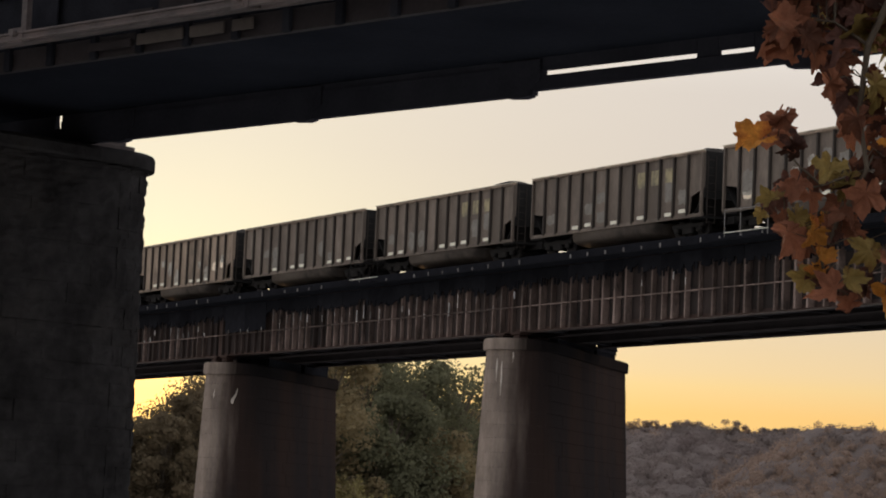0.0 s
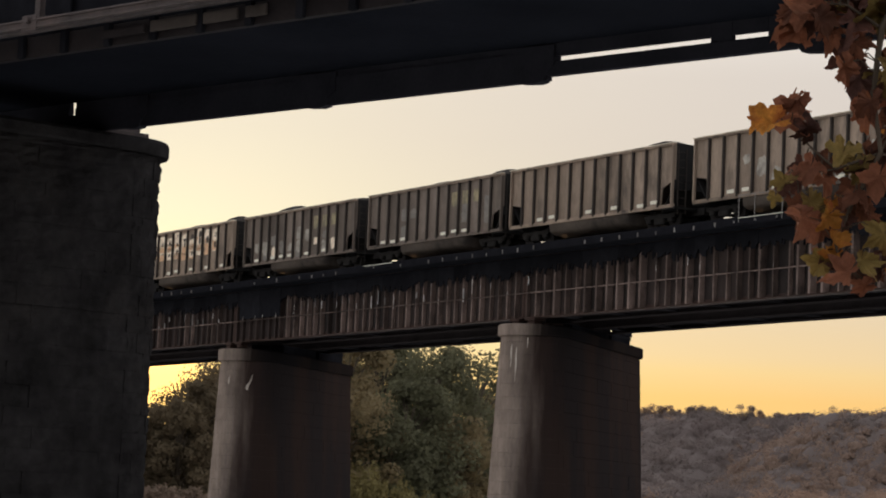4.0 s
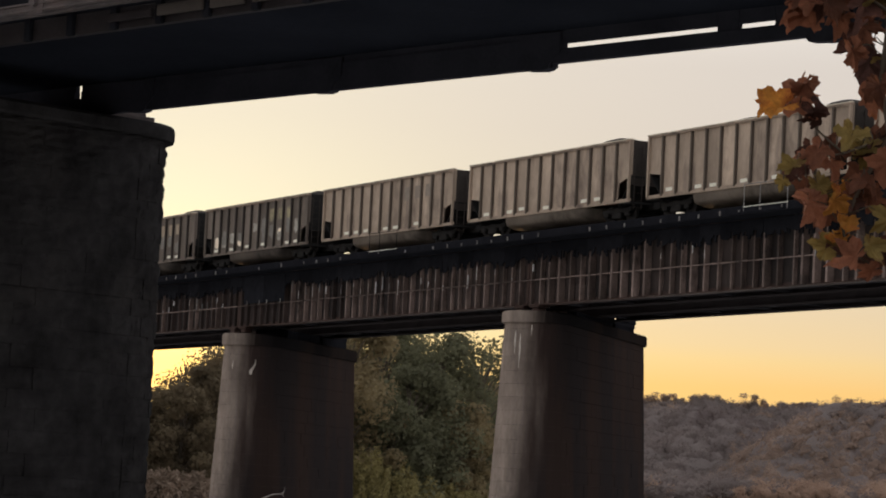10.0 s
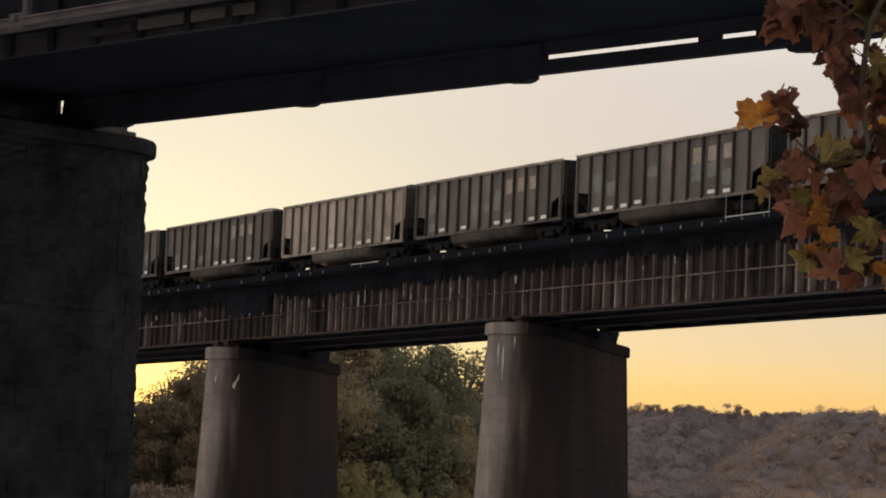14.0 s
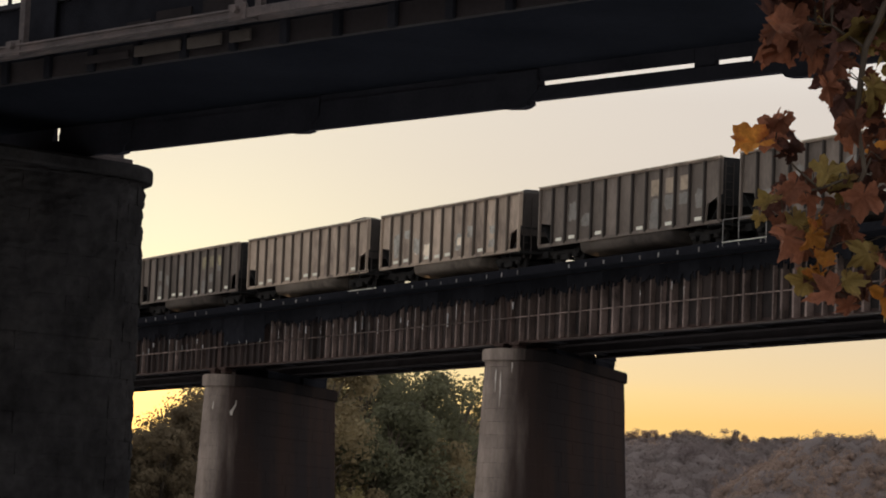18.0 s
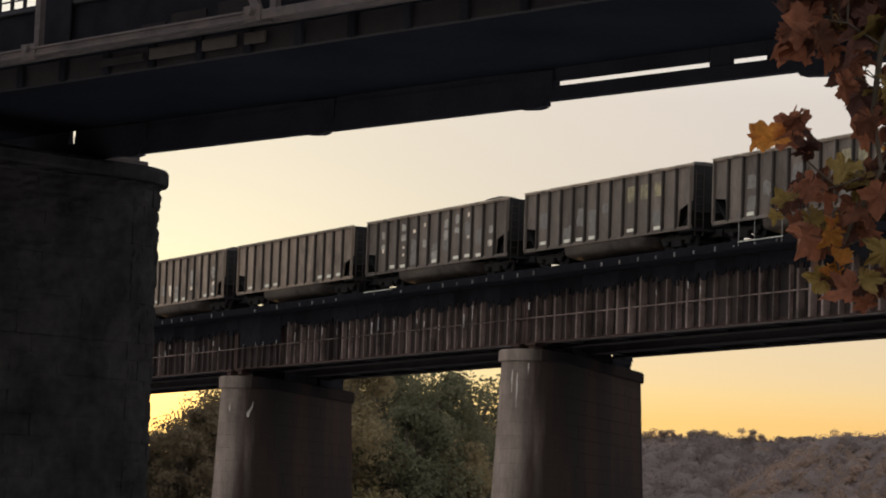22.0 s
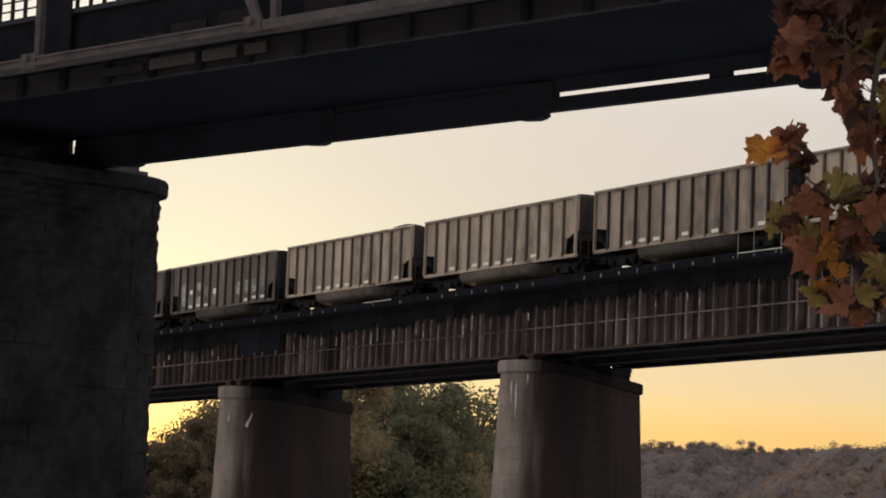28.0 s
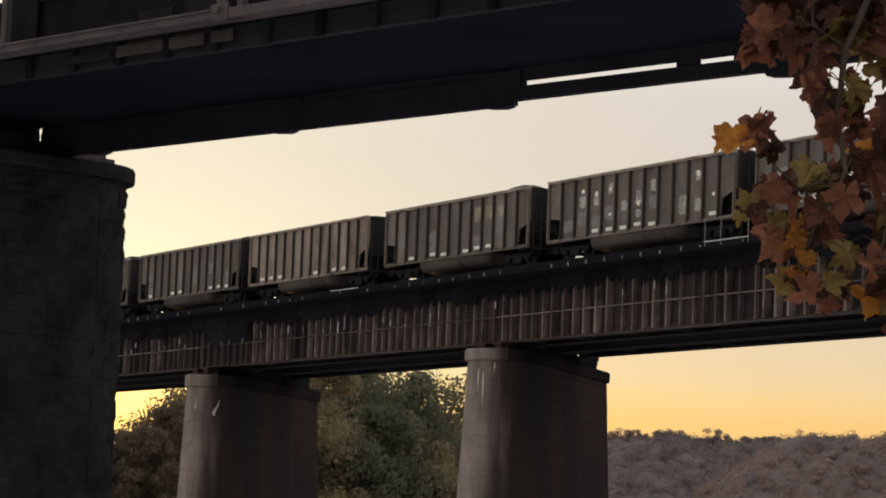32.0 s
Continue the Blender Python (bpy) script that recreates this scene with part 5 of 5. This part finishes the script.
def canopy_height(x, y, cell, high):
    """Top of the unbroken far wood over the ground, crown by crown."""
    out = np.empty(x.shape)
    flat = out.ravel()
    for i, (a, b) in enumerate(zip(x.ravel(), y.ravel())):
        sway = noise.noise(Vector((a / 9, b / 9, 1.0)))
        d = noise.voronoi(Vector((a / cell + 0.3 * sway, b / cell / 1.15, 0)))[0][0]
        e = noise.voronoi(Vector((a / cell * 2.7, b / cell * 2.5, 4)))[0][0]
        flat[i] = high * (1 + 0.34 * noise.noise(Vector((a / 13, b / 15, 7.0))) - 0.6 * d * d - 0.2 * e * e) + 0.7 * noise.noise(Vector((a / 1.5, b / 1.7, 3.0))) + 0.35 * noise.noise(Vector((a / 0.7, b / 0.8, 5.0)))
    return out


def turned(x, y):
    """Wood tone: random autumn turn, plus painted light on the spur and shade behind."""
    spur = min(1.0, max(0.0, (1125 - y) / 40)) * min(1.0, max(0.0, (x - 92) / 14))
    return 0.5 * spur + 0.45 * noise.noise(Vector((x / 30, y / 45, 1.5)))


def shore_y(x):
    return np.interp(x, [22, 62, 420], [900, 930, 985])


def crown_shapes():
    """Lumpy crown shapes of unit radius, and the faces that they share."""
    ball = bmesh.new()
    bmesh.ops.create_icosphere(ball, subdivisions=2, radius=1)
    bmesh.ops.bisect_plane(ball, geom=ball.verts[:] + ball.edges[:] + ball.faces[:], plane_co=(0, 0, -0.2), plane_no=(0, 0, -1), clear_outer=True)
    bmesh.ops.triangulate(ball, faces=ball.faces[:])
    ball.verts.index_update()
    faces = np.array([[v.index for v in f.verts] for f in ball.faces])
    shapes = []
    for k in range(24):
        turn = Matrix.Rotation(k * 1.1, 3, "Z")
        rows = []
        for v in ball.verts:
            w, o = v.co, Vector((k * 7.3, 1.7 * k, 0))
            rows.append(turn @ (w * (1 + 0.3 * noise.noise(w * 1.6 + o) + 0.36 * noise.noise(w * 3.2 + o) + 0.3 * noise.noise(w * 6.5 + o))))
        shapes.append(np.array(rows))
    ball.free()
    return shapes, faces


LUMPS, LUMP_FACES = crown_shapes()


def crown_mass(blobs):
    n, f = len(blobs), len(LUMP_FACES)
    tri = (LUMP_FACES[None] + (np.arange(n) * len(blobs[0]))[:, None, None]).reshape(-1)
    me = bpy.data.meshes.new("crowns")
    me.vertices.add(n * len(blobs[0]))
    me.vertices.foreach_set("co", np.concatenate(blobs).reshape(-1))
    me.loops.add(3 * n * f)
    me.loops.foreach_set("vertex_index", tri)
    me.polygons.add(n * f)
    me.polygons.foreach_set("loop_start", np.arange(n * f) * 3)
    me.polygons.foreach_set("loop_total", np.full(n * f, 3))
    me.polygons.foreach_set("use_smooth", [True] * (n * f))
    me.update()
    return me


def canopy(name, mats, xs, ys, cell, high, front, count, seed, label):
    """A sheet of crowns, with twig ends all over it."""
    rng = np.random.default_rng(seed)
    gx, gy = np.meshgrid(xs, ys, indexing="ij")
    gy = gy + front(gx)
    rise = np.clip((gy - front(gx)) / 3, 0, 1) ** 0.5
    fall = np.clip((ys[-1] + front(gx) - gy) / 16, 0, 1) ** 0.5 if name == "bank_wood" else 1.0
    gz = np.maximum(land(gx, gy), 0) + canopy_height(gx, gy, cell, high) * rise * fall - 0.8
    n0, n1 = gx.shape
    idx = np.arange(n0 * n1).reshape(n0, n1)
    quads = np.stack([idx[:-1, :-1], idx[1:, :-1], idx[1:, 1:], idx[:-1, 1:]], -1).reshape(-1, 4)
    grid = np.stack([gx, gy, gz], -1).reshape(-1, 3)
    me = bpy.data.meshes.new("canopy")
    me.from_pydata(grid.tolist(), [], quads.tolist())
    me.polygons.foreach_set("use_smooth", [True] * len(me.polygons))
    solid(name, me, mats[0], Matrix(), label, "woodland", "stuff")
    q = grid[quads[rng.integers(0, len(quads), count)]]
    s, t = rng.uniform(0, 1, (2, count, 1))
    at = (q[:, 0] * (1 - s) + q[:, 1] * s) * (1 - t) + (q[:, 3] * (1 - s) + q[:, 2] * s) * t
    up = np.cross(q[:, 1] - q[:, 0], q[:, 3] - q[:, 0])
    up /= np.linalg.norm(up, axis=1)[:, None]
    at = at + up * rng.uniform(-0.1, 0.45, (count, 1))
    patch = np.array([turned(a, b) for a, b in at[:, :2]]) + rng.uniform(-0.3, 0.3, count) > 0.25
    for pick, mat, words in ((patch, mats[1], "russet twig ends of the far wood"), (~patch, mats[0], "bare brown twig ends of the far wood")):
        solid("wood_twigs", cards(at[pick], rng.uniform(0.16, 0.42, pick.sum()), seed, 0.7, None, up[pick], 0.8), mat, Matrix(), words, "woodland", "stuff")


def hill_woods():
    rng = np.random.default_rng(5)
    canopy("hill_wood", (HILL_WOOD, HILL_RUST), np.arange(10, 262, 1.6), np.arange(30, 350, 2.0), 7.0, 7.7, shore_y, 26000, 5, "hazy brown and russet autumn wood on the far ridge")
    canopy("bank_wood", (HILL_WOOD, HILL_BANK), np.arange(10, 262, 1.6), np.arange(-2, 62, 2.0), 10.5, 6.0, shore_y, 30000, 6, "orange and yellowish wood along the far river bank")
    # crowns that stand a little out of the mass
    for mats, count, first, deep, r0, r1, fill in (((HILL_WOOD, HILL_RUST), (44, 62), 26, 305, 2.0, 4.4, 4.8), ((HILL_WOOD, HILL_BANK), (46, 7), -1, 54, 2.6, 6.4, 6.4)):
        p, q = np.meshgrid(np.arange(count[0]) + 0.5, np.arange(count[1]) + 0.5, indexing="ij")
        p, q = [(a.ravel() + rng.uniform(-0.5, 0.5, a.size)) / n for a, n in zip((p, q), count)]
        x = 45 + 190 * p
        y = shore_y(x) + first + deep * q
        z = np.maximum(land(x, y), 0)
        groups = {m.name: ([], [], [], []) for m in mats}
        for i in range(len(x)):
            rust = turned(x[i], y[i]) + rng.uniform(-0.3, 0.3) > 0.25
            blobs, pts, aims, sizes = groups[mats[1 if rust else 0].name]
            r = r0 + (r1 - r0) * rng.uniform(0, 1) ** 1.6
            size = r * np.array([1.0, 1.1, rng.uniform(0.9, 1.3)])
            near_shore = min(1.0, max(0.35, (y[i] - shore_y(x[i])) / 14))
            lift = (fill + (4.5 if deep < 60 else 1.8) * noise.noise(Vector((x[i] / 13, y[i] / 15, 7.0))) + rng.uniform(-0.9, 0.9)) * near_shore - 0.25 * r
            centre = np.array([x[i], y[i], z[i] + lift])
            blobs.append(LUMPS[rng.integers(len(LUMPS))] * size * 0.58 + centre)
            each = int(17 * r * r) + 24
            g = rng.normal(size=(each, 3))
            g /= np.linalg.norm(g, axis=1)[:, None]
            lump = 1 + 0.2 * np.sin(g @ rng.normal(size=3) * 3 + rng.uniform(0, 6)) + 0.14 * np.sin(g @ rng.normal(size=3) * 6 + rng.uniform(0, 6))
            aims.append(g + np.array([0, 0, 0.25]))
            pts.append(g * size * (lump * rng.uniform(0.68, 1.0, each))[:, None] + centre)
            sizes.append(rng.uniform(0.26, 0.56, each))
        for m in mats:
            blobs, pts, aims, sizes = groups[m.name]
            solid("wood_crowns", crown_mass(blobs), m, Matrix(), "rounded autumn crowns of the far wood", "woodland", "stuff")
            solid("wood_twigs", cards(np.concatenate(pts), np.concatenate(sizes), 9, 0.7, None, np.concatenate(aims), 0.5), m, Matrix(), "bare twig ends of the far wood", "woodland", "stuff")
    # taller trees on the skyline
    for k in range(50):
        x = 62 + 3.8 * k + rng.uniform(-1.5, 1.5)
        far_tree(x, rng.uniform(1240, 1262), (12 if k % 11 == 6 else rng.uniform(7, 10)), 300 + k, HILL_WOOD if k % 2 else HILL_RUST)
    for k in range(26):
        x = 56 + 4.6 * k
        far_tree(x, float(shore_y(x)) + rng.uniform(2, 10), rng.uniform(6, 11), 400 + k, HILL_BANK if x > 92 else HILL_WOOD)


def far_tree(x, y, height, seed, mat=None):
    """A thin-crowned tree far off: trunk, limbs and a fuzz of twigs."""
    rng = np.random.default_rng(seed)
    z0 = float(land(np.array(x), np.array(y))) - 0.1
    root = thing("far_tree", pose(x, y, z0), "half-bare autumn tree on the far shore", "tree", "far trees")
    bm = tube([(0, 0, 0), (0.2, 0, height * 0.5), (0, 0, height * 0.9)], [0.22, 0.14, 0.04], 5)
    pts, aims = [], []
    for k in range(11):
        a, t = rng.uniform(0, math.tau), rng.uniform(0.45, 0.85)
        tip = np.array([math.cos(a) * height * 0.3, math.sin(a) * height * 0.3, height * (t + 0.15)]) * rng.uniform(0.75, 1.05)
        tube([(0.1, 0, height * t * 0.7), tuple(tip)], [0.08, 0.02], 4, bm)
        g = rng.normal(size=(140, 3))
        g *= rng.uniform(0.1, 1, (140, 1)) ** 0.5 / np.linalg.norm(g, axis=1)[:, None]
        pts.append(tip + g * height * np.array([0.19, 0.19, 0.13]))
        aims.append(g + np.array([0, 0, 0.8]))
    part("trunk", bm, BARK, root)
    pts = np.concatenate(pts)
    part("crown", cards(pts, rng.uniform(0.2, 0.5, len(pts)), seed, 0.6, None, np.concatenate(aims)), mat or HILL_RUST, root)


# ------------------------------------------------------------ overhanging autumn branch
# leaf centres as right, up (degrees from straight ahead at eye level), width in metres, tone
LEAVES = [
    (6.2, 8.42, 0.142, "o"),
    (6.5, 8.62, 0.14, "b"),
    (6.71, 8.96, 0.095, "b"),
    (6.93, 8.38, 0.098, "d"),
    (7.65, 9.65, 0.127, "b"),
    (7.87, 10.14, 0.085, "b"),
    (8.58, 9.66, 0.108, "y"),
    (8.24, 8.94, 0.114, "b"),
    (8.64, 9.08, 0.098, "b"),
    (6.60, 10.71, 0.141, "b"),
    (7.09, 10.58, 0.127, "b"),
    (7.69, 7.87, 0.108, "y"),
    (8.10, 7.62, 0.095, "y"),
    (7.05, 7.58, 0.101, "b"),
    (6.52, 7.19, 0.082, "y"),
    (7.04, 6.84, 0.092, "y"),
    (6.87, 6.50, 0.127, "b"),
    (7.38, 6.58, 0.098, "o"),
    (7.52, 6.09, 0.069, "o"),
    (8.55, 6.22, 0.095, "y"),
    (7.32, 5.59, 0.105, "y"),
    (8.13, 5.67, 0.085, "y"),
    (7.86, 5.42, 0.11, "b"),
    (8.44, 7.43, 0.121, "b"),
    (8.72, 8.17, 0.114, "b"),
    (7.98, 7.00, 0.108, "b"),
]
TWIGS = [
    ([(10.20, 13.08), (9.07, 12.00), (8.41, 10.47), (8.26, 9.07), (8.46, 7.91), (7.91, 6.84), (7.58, 6.01), (7.77, 5.25)], 0.013),
    ([(8.41, 10.47), (7.70, 10.91), (6.76, 10.99)], 0.006),
    ([(7.55, 7.53), (7.07, 7.92), (6.60, 8.37), (6.01, 8.38)], 0.004),
    ([(8.46, 7.91), (7.55, 7.53), (6.74, 7.38)], 0.005),
    ([(9.07, 12.00), (9.46, 9.93), (9.39, 7.60), (9.19, 5.84)], 0.008),
]
BRANCH_Y = 8.0


def leaf_mesh(seed, width):
    """A lobed, toothed, curled leaf: a fan of faces with a bent mid rib."""
    rng = random.Random(seed)
    bm = bmesh.new()
    lobes = [(-2.3, 0.74), (-1.15, 0.95), (0.0, 1.08), (1.15, 0.95), (2.3, 0.74)]
    lobes = [(a + rng.uniform(-0.3, 0.3), r * rng.uniform(0.72, 1.12)) for a, r in lobes]
    rim = []
    steps = 60
    for k in range(steps):
        a = -2.95 + 5.9 * k / (steps - 1)
        r = 0.52
        for c, h in lobes:
            r = max(r, 0.52 + (h - 0.44) * max(0.0, 1 - abs(a - c) / 0.68))
        r *= (1 + (0.1 if k % 4 == 0 else -0.05 if k % 4 == 2 else 0.0)) * rng.uniform(0.93, 1.05) * (1 + 0.16 * noise.noise(Vector((a * 1.3, seed * 1.7, 0))))
        rim.append((math.sin(a) * r, math.cos(a) * r))
    curl, fold, twist = rng.uniform(-1.3, 1.6), rng.uniform(-0.1, 1.25), rng.uniform(-1.1, 1.1)
    def bend(x, y):
        w = Vector((x * 2.1, y * 2.1, seed * 0.37))
        z = -curl * (x * x + y * y) * 0.5 + fold * abs(x) * 0.7 + twist * x * y + 0.34 * noise.noise(w) + 0.2 * noise.noise(w * 2.3)
        return Vector((x * (1 - 0.25 * abs(fold)), y, z)) * width * 0.56
    def crinkle(k, amount):
        a = -2.95 + 5.9 * k / (steps - 1)
        rib = min(abs(a - c) for c, h in lobes)
        return Vector((0, 0, (0.06 * min(rib / 0.5, 1) + rng.uniform(-0.03, 0.03)) * amount * width))
    c = bm.verts.new(bend(0, 0))
    inner = [bm.verts.new(bend(x * 0.5, y * 0.5) + crinkle(k, 0.8)) for k, (x, y) in enumerate(rim)]
    outer = [bm.verts.new(bend(x, y) + crinkle(k, 1.0)) for k, (x, y) in enumerate(rim)]
    for k in range(steps - 1):
        bm.faces.new((c, inner[k], inner[k + 1]))
        bm.faces.new((inner[k], outer[k], outer[k + 1], inner[k + 1]))
    return mesh_of(bm, "leaf", True)


def overhanging_branch():
    root = thing("overhanging_branch", pose(0, BRANCH_Y, EYE_Z), "hanging twig with curled brown, orange and yellow leaves", "branch")
    tones = {"b": (LEAF_BROWN, "curled brown leaf"), "d": (LEAF_DARK, "withered dark brown leaf"), "o": (LEAF_ORANGE, "glowing orange leaf"), "y": (LEAF_YELLOW, "yellow-green leaf")}
    width_scale = 1.12
    def spot(right, up, deep=0.0):
        d = BRANCH_Y + deep
        return Vector((math.tan(radians(right)) * d, deep, math.tan(radians(up)) * d))
    rng = random.Random(11)
    joints = []
    for line, thick in TWIGS:
        pts = [spot(r, u, 0.03 * math.sin(3 * k)) for k, (r, u) in enumerate(line)]
        n = len(pts)
        part("twig", tube(pts, [thick * (1 - 0.75 * k / (n - 1)) for k in range(n)], 7), BARK, root)
        for p, q in zip(pts, pts[1:]):
            joints += [p.lerp(q, k / 6) for k in range(7)]
    stem = [spot(*TWIGS[0][0][0])]
    leaves = list(LEAVES)
    for right, up, width, tone in LEAVES[4:]:                      # smaller leaves tucked behind the large ones
        for k in range(4):
            leaves.append((right + rng.uniform(-0.2, 0.4), up + rng.uniform(-0.32, 0.25), width * rng.uniform(0.6, 0.95), tone if rng.random() < 0.3 else rng.choice("bbd")))
    for k in range(60):                                            # dense brown mass over the twig's top
        leaves.append((rng.uniform(6.75, 9.6), rng.uniform(10.45, 12.7), rng.uniform(0.11, 0.16), rng.choice("bbbddy")))
    for k in range(30):                                            # the side that hangs away from the river
        leaves.append((rng.uniform(8.95, 10.1), rng.uniform(4.9, 10.4), rng.uniform(0.1, 0.16), rng.choice("bbdoy")))
    for k, (right, up, width, tone) in enumerate(leaves):
        p = spot(right, up, rng.uniform(-0.18, 0.02) if 0 < k < len(LEAVES) else rng.uniform(0.0, 0.2) if k else -0.24)
        mat, label = tones[tone]
        turn = pose(0, 0, 0, rng.uniform(50, 128), 0, rng.uniform(-45, 45)) @ pose(0, 0, 0, 0, 0, rng.uniform(70, 230) if k else 105)
        at = Matrix.Translation(p) @ turn
        part("leaf", leaf_mesh(200 + k if k else 614, width * width_scale), mat, root, label, at)
        j = min(joints, key=lambda q: (q - p).length)
        mid = p.lerp(j, 0.5) + Vector((0, 0, 0.03))
        part("leaf_stalk", tube([j, mid, at @ Vector((0, -0.12 * width, 0))], [0.0022, 0.0018, 0.0014], 5), BARK, root)
    trunk = tube([(3.2, 1.4, -1.75), (3.25, 1.3, 0.4), (3.1, 1.1, 2.6), (3.0, 1.0, 4.6)], [0.2, 0.17, 0.14, 0.09], 12)
    bank_tree = thing("bank_tree", pose(3.2, BRANCH_Y + 1.4, EYE_Z - 1.75), "grey-brown trunk of the tree on the near bank", "tree")
    bmesh.ops.translate(trunk, vec=(-3.2, -1.4, 1.75), verts=trunk.verts)
    part("trunk", trunk, BARK, bank_tree)
    part("limb", tube([(3.08, 1.1, 2.7), (2.6, 0.6, 2.35), stem[0]], [0.06, 0.04, 0.014], 8), BARK, root)
    return root


BRANCH = overhanging_branch()
SWAY = [(0, 0.3, 0.7), (0.5, 3.5, -1.8), (2, 2.6, -0.8), (3.5, -1.6, -0.9), (5.5, 7.0, -6.5), (6, 8.2, -9.1), (8, 1.5, -8.5), (10, 2.9, -11.1), (12, 0.3, -9.0), (13.5, 0.5, -8.2), (15.5, -1.5, -7.2), (16, 0.6, -8.3), (18, -0.3, -9.9), (20, -2.1, -9.6), (22, 1.3, -11.7), (23, 0.9, -12.5), (24, -1.3, -14.0), (24.5, 1.1, -13.8), (26.5, -4.0, -6.5), (28, -4.3, -7.7), (30, -0.3, -10.2), (32, -2.4, -9.0)]


def driftwood():
    root = thing("driftwood", pose(-11.6, 157.4, 0), "pale bent driftwood branch caught at the pier foot", "driftwood")
    bm = tube([(0.3, 0, -0.2), (0.25, 0, 0.5), (0.12, 0, 1.0), (0.35, 0.1, 1.25), (0.95, 0.1, 1.5), (1.45, 0, 1.55), (1.6, 0, 1.35)], [0.05, 0.045, 0.04, 0.035, 0.03, 0.026, 0.014], 7)
    tube([(1.45, 0, 1.55), (1.62, 0, 1.75), (1.6, 0, 1.95)], [0.02, 0.016, 0.008], 6, bm)
    part("branch", bm, WHITE_WOOD, root)
    heap = thing("drift_heap", pose(-13.4, 157.6, 0), "dark heap of flood debris against the pier", "debris")
    rng = random.Random(4)
    for k in range(34):
        a = Vector((rng.uniform(-1.6, 1.6), rng.uniform(-0.7, 0.9), rng.uniform(-0.1, 0.35)))
        b = a + Vector((rng.uniform(-1.2, 1.2), rng.uniform(-0.5, 0.5), rng.uniform(0.05, 0.45)))
        part("stick", tube([a, a.lerp(b, 0.5) + Vector((0, 0, 0.1)), b], [0.07, 0.05, 0.02], 5), BARK, heap)
    bar = bmesh.new()
    bmesh.ops.create_uvsphere(bar, u_segments=24, v_segments=10, radius=1)
    for v in bar.verts:
        v.co.x *= 5.0 + 1.5 * noise.noise(v.co * 2)
        v.co.y *= 2.2
        v.co.z *= 0.14
    mud = bmesh.new()
    bmesh.ops.create_uvsphere(mud, u_segments=40, v_segments=12, radius=1)
    for v in mud.verts:
        v.co.x *= 12.0 + 3.0 * noise.noise(v.co * 2.5)
        v.co.y *= 42.0
        v.co.z *= 0.16 + 0.05 * noise.noise(v.co * 9)
    solid("mud_bar", mud, MUD, pose(-9.0, 257, 0), "long low bar of brown mud in the shallows", "ground", "structure", True)
    for x, y, long, turn in ((-24.6, 222, 2.6, 4), (-22.2, 214, 3.4, -3), (-19.4, 186, 4.2, 2), (-16.4, 176, 3.0, -5)):
        log = thing("drift_log", pose(x, y, 0.06, 0, 0, turn), "dark waterlogged log lying in the shallows", "log", "drift logs")
        part("stem", tube([(-long / 2, 0, 0), (-long / 6, 0.05, 0.04), (long / 4, -0.04, 0.03), (long / 2, 0, 0)], [0.13, 0.15, 0.12, 0.06], 8), BARK, log)
        part("stub", tube([(long / 5, 0, 0.05), (long / 5 + 0.2, 0.1, 0.35)], [0.05, 0.02], 6), BARK, log)
    solid("gravel_bar", bar, MUD, pose(-12.0, 158.2, 0), "low bar of silt and gravel round the pier foot", "ground", "structure", True)


WHITE_WOOD = material("bleached_driftwood", (0.36, 0.33, 0.30), 0.8, vary=0.3, scale=4, fine=20, bump=0.3)
riverside_trees()
driftwood()
hill_woods()
motions()
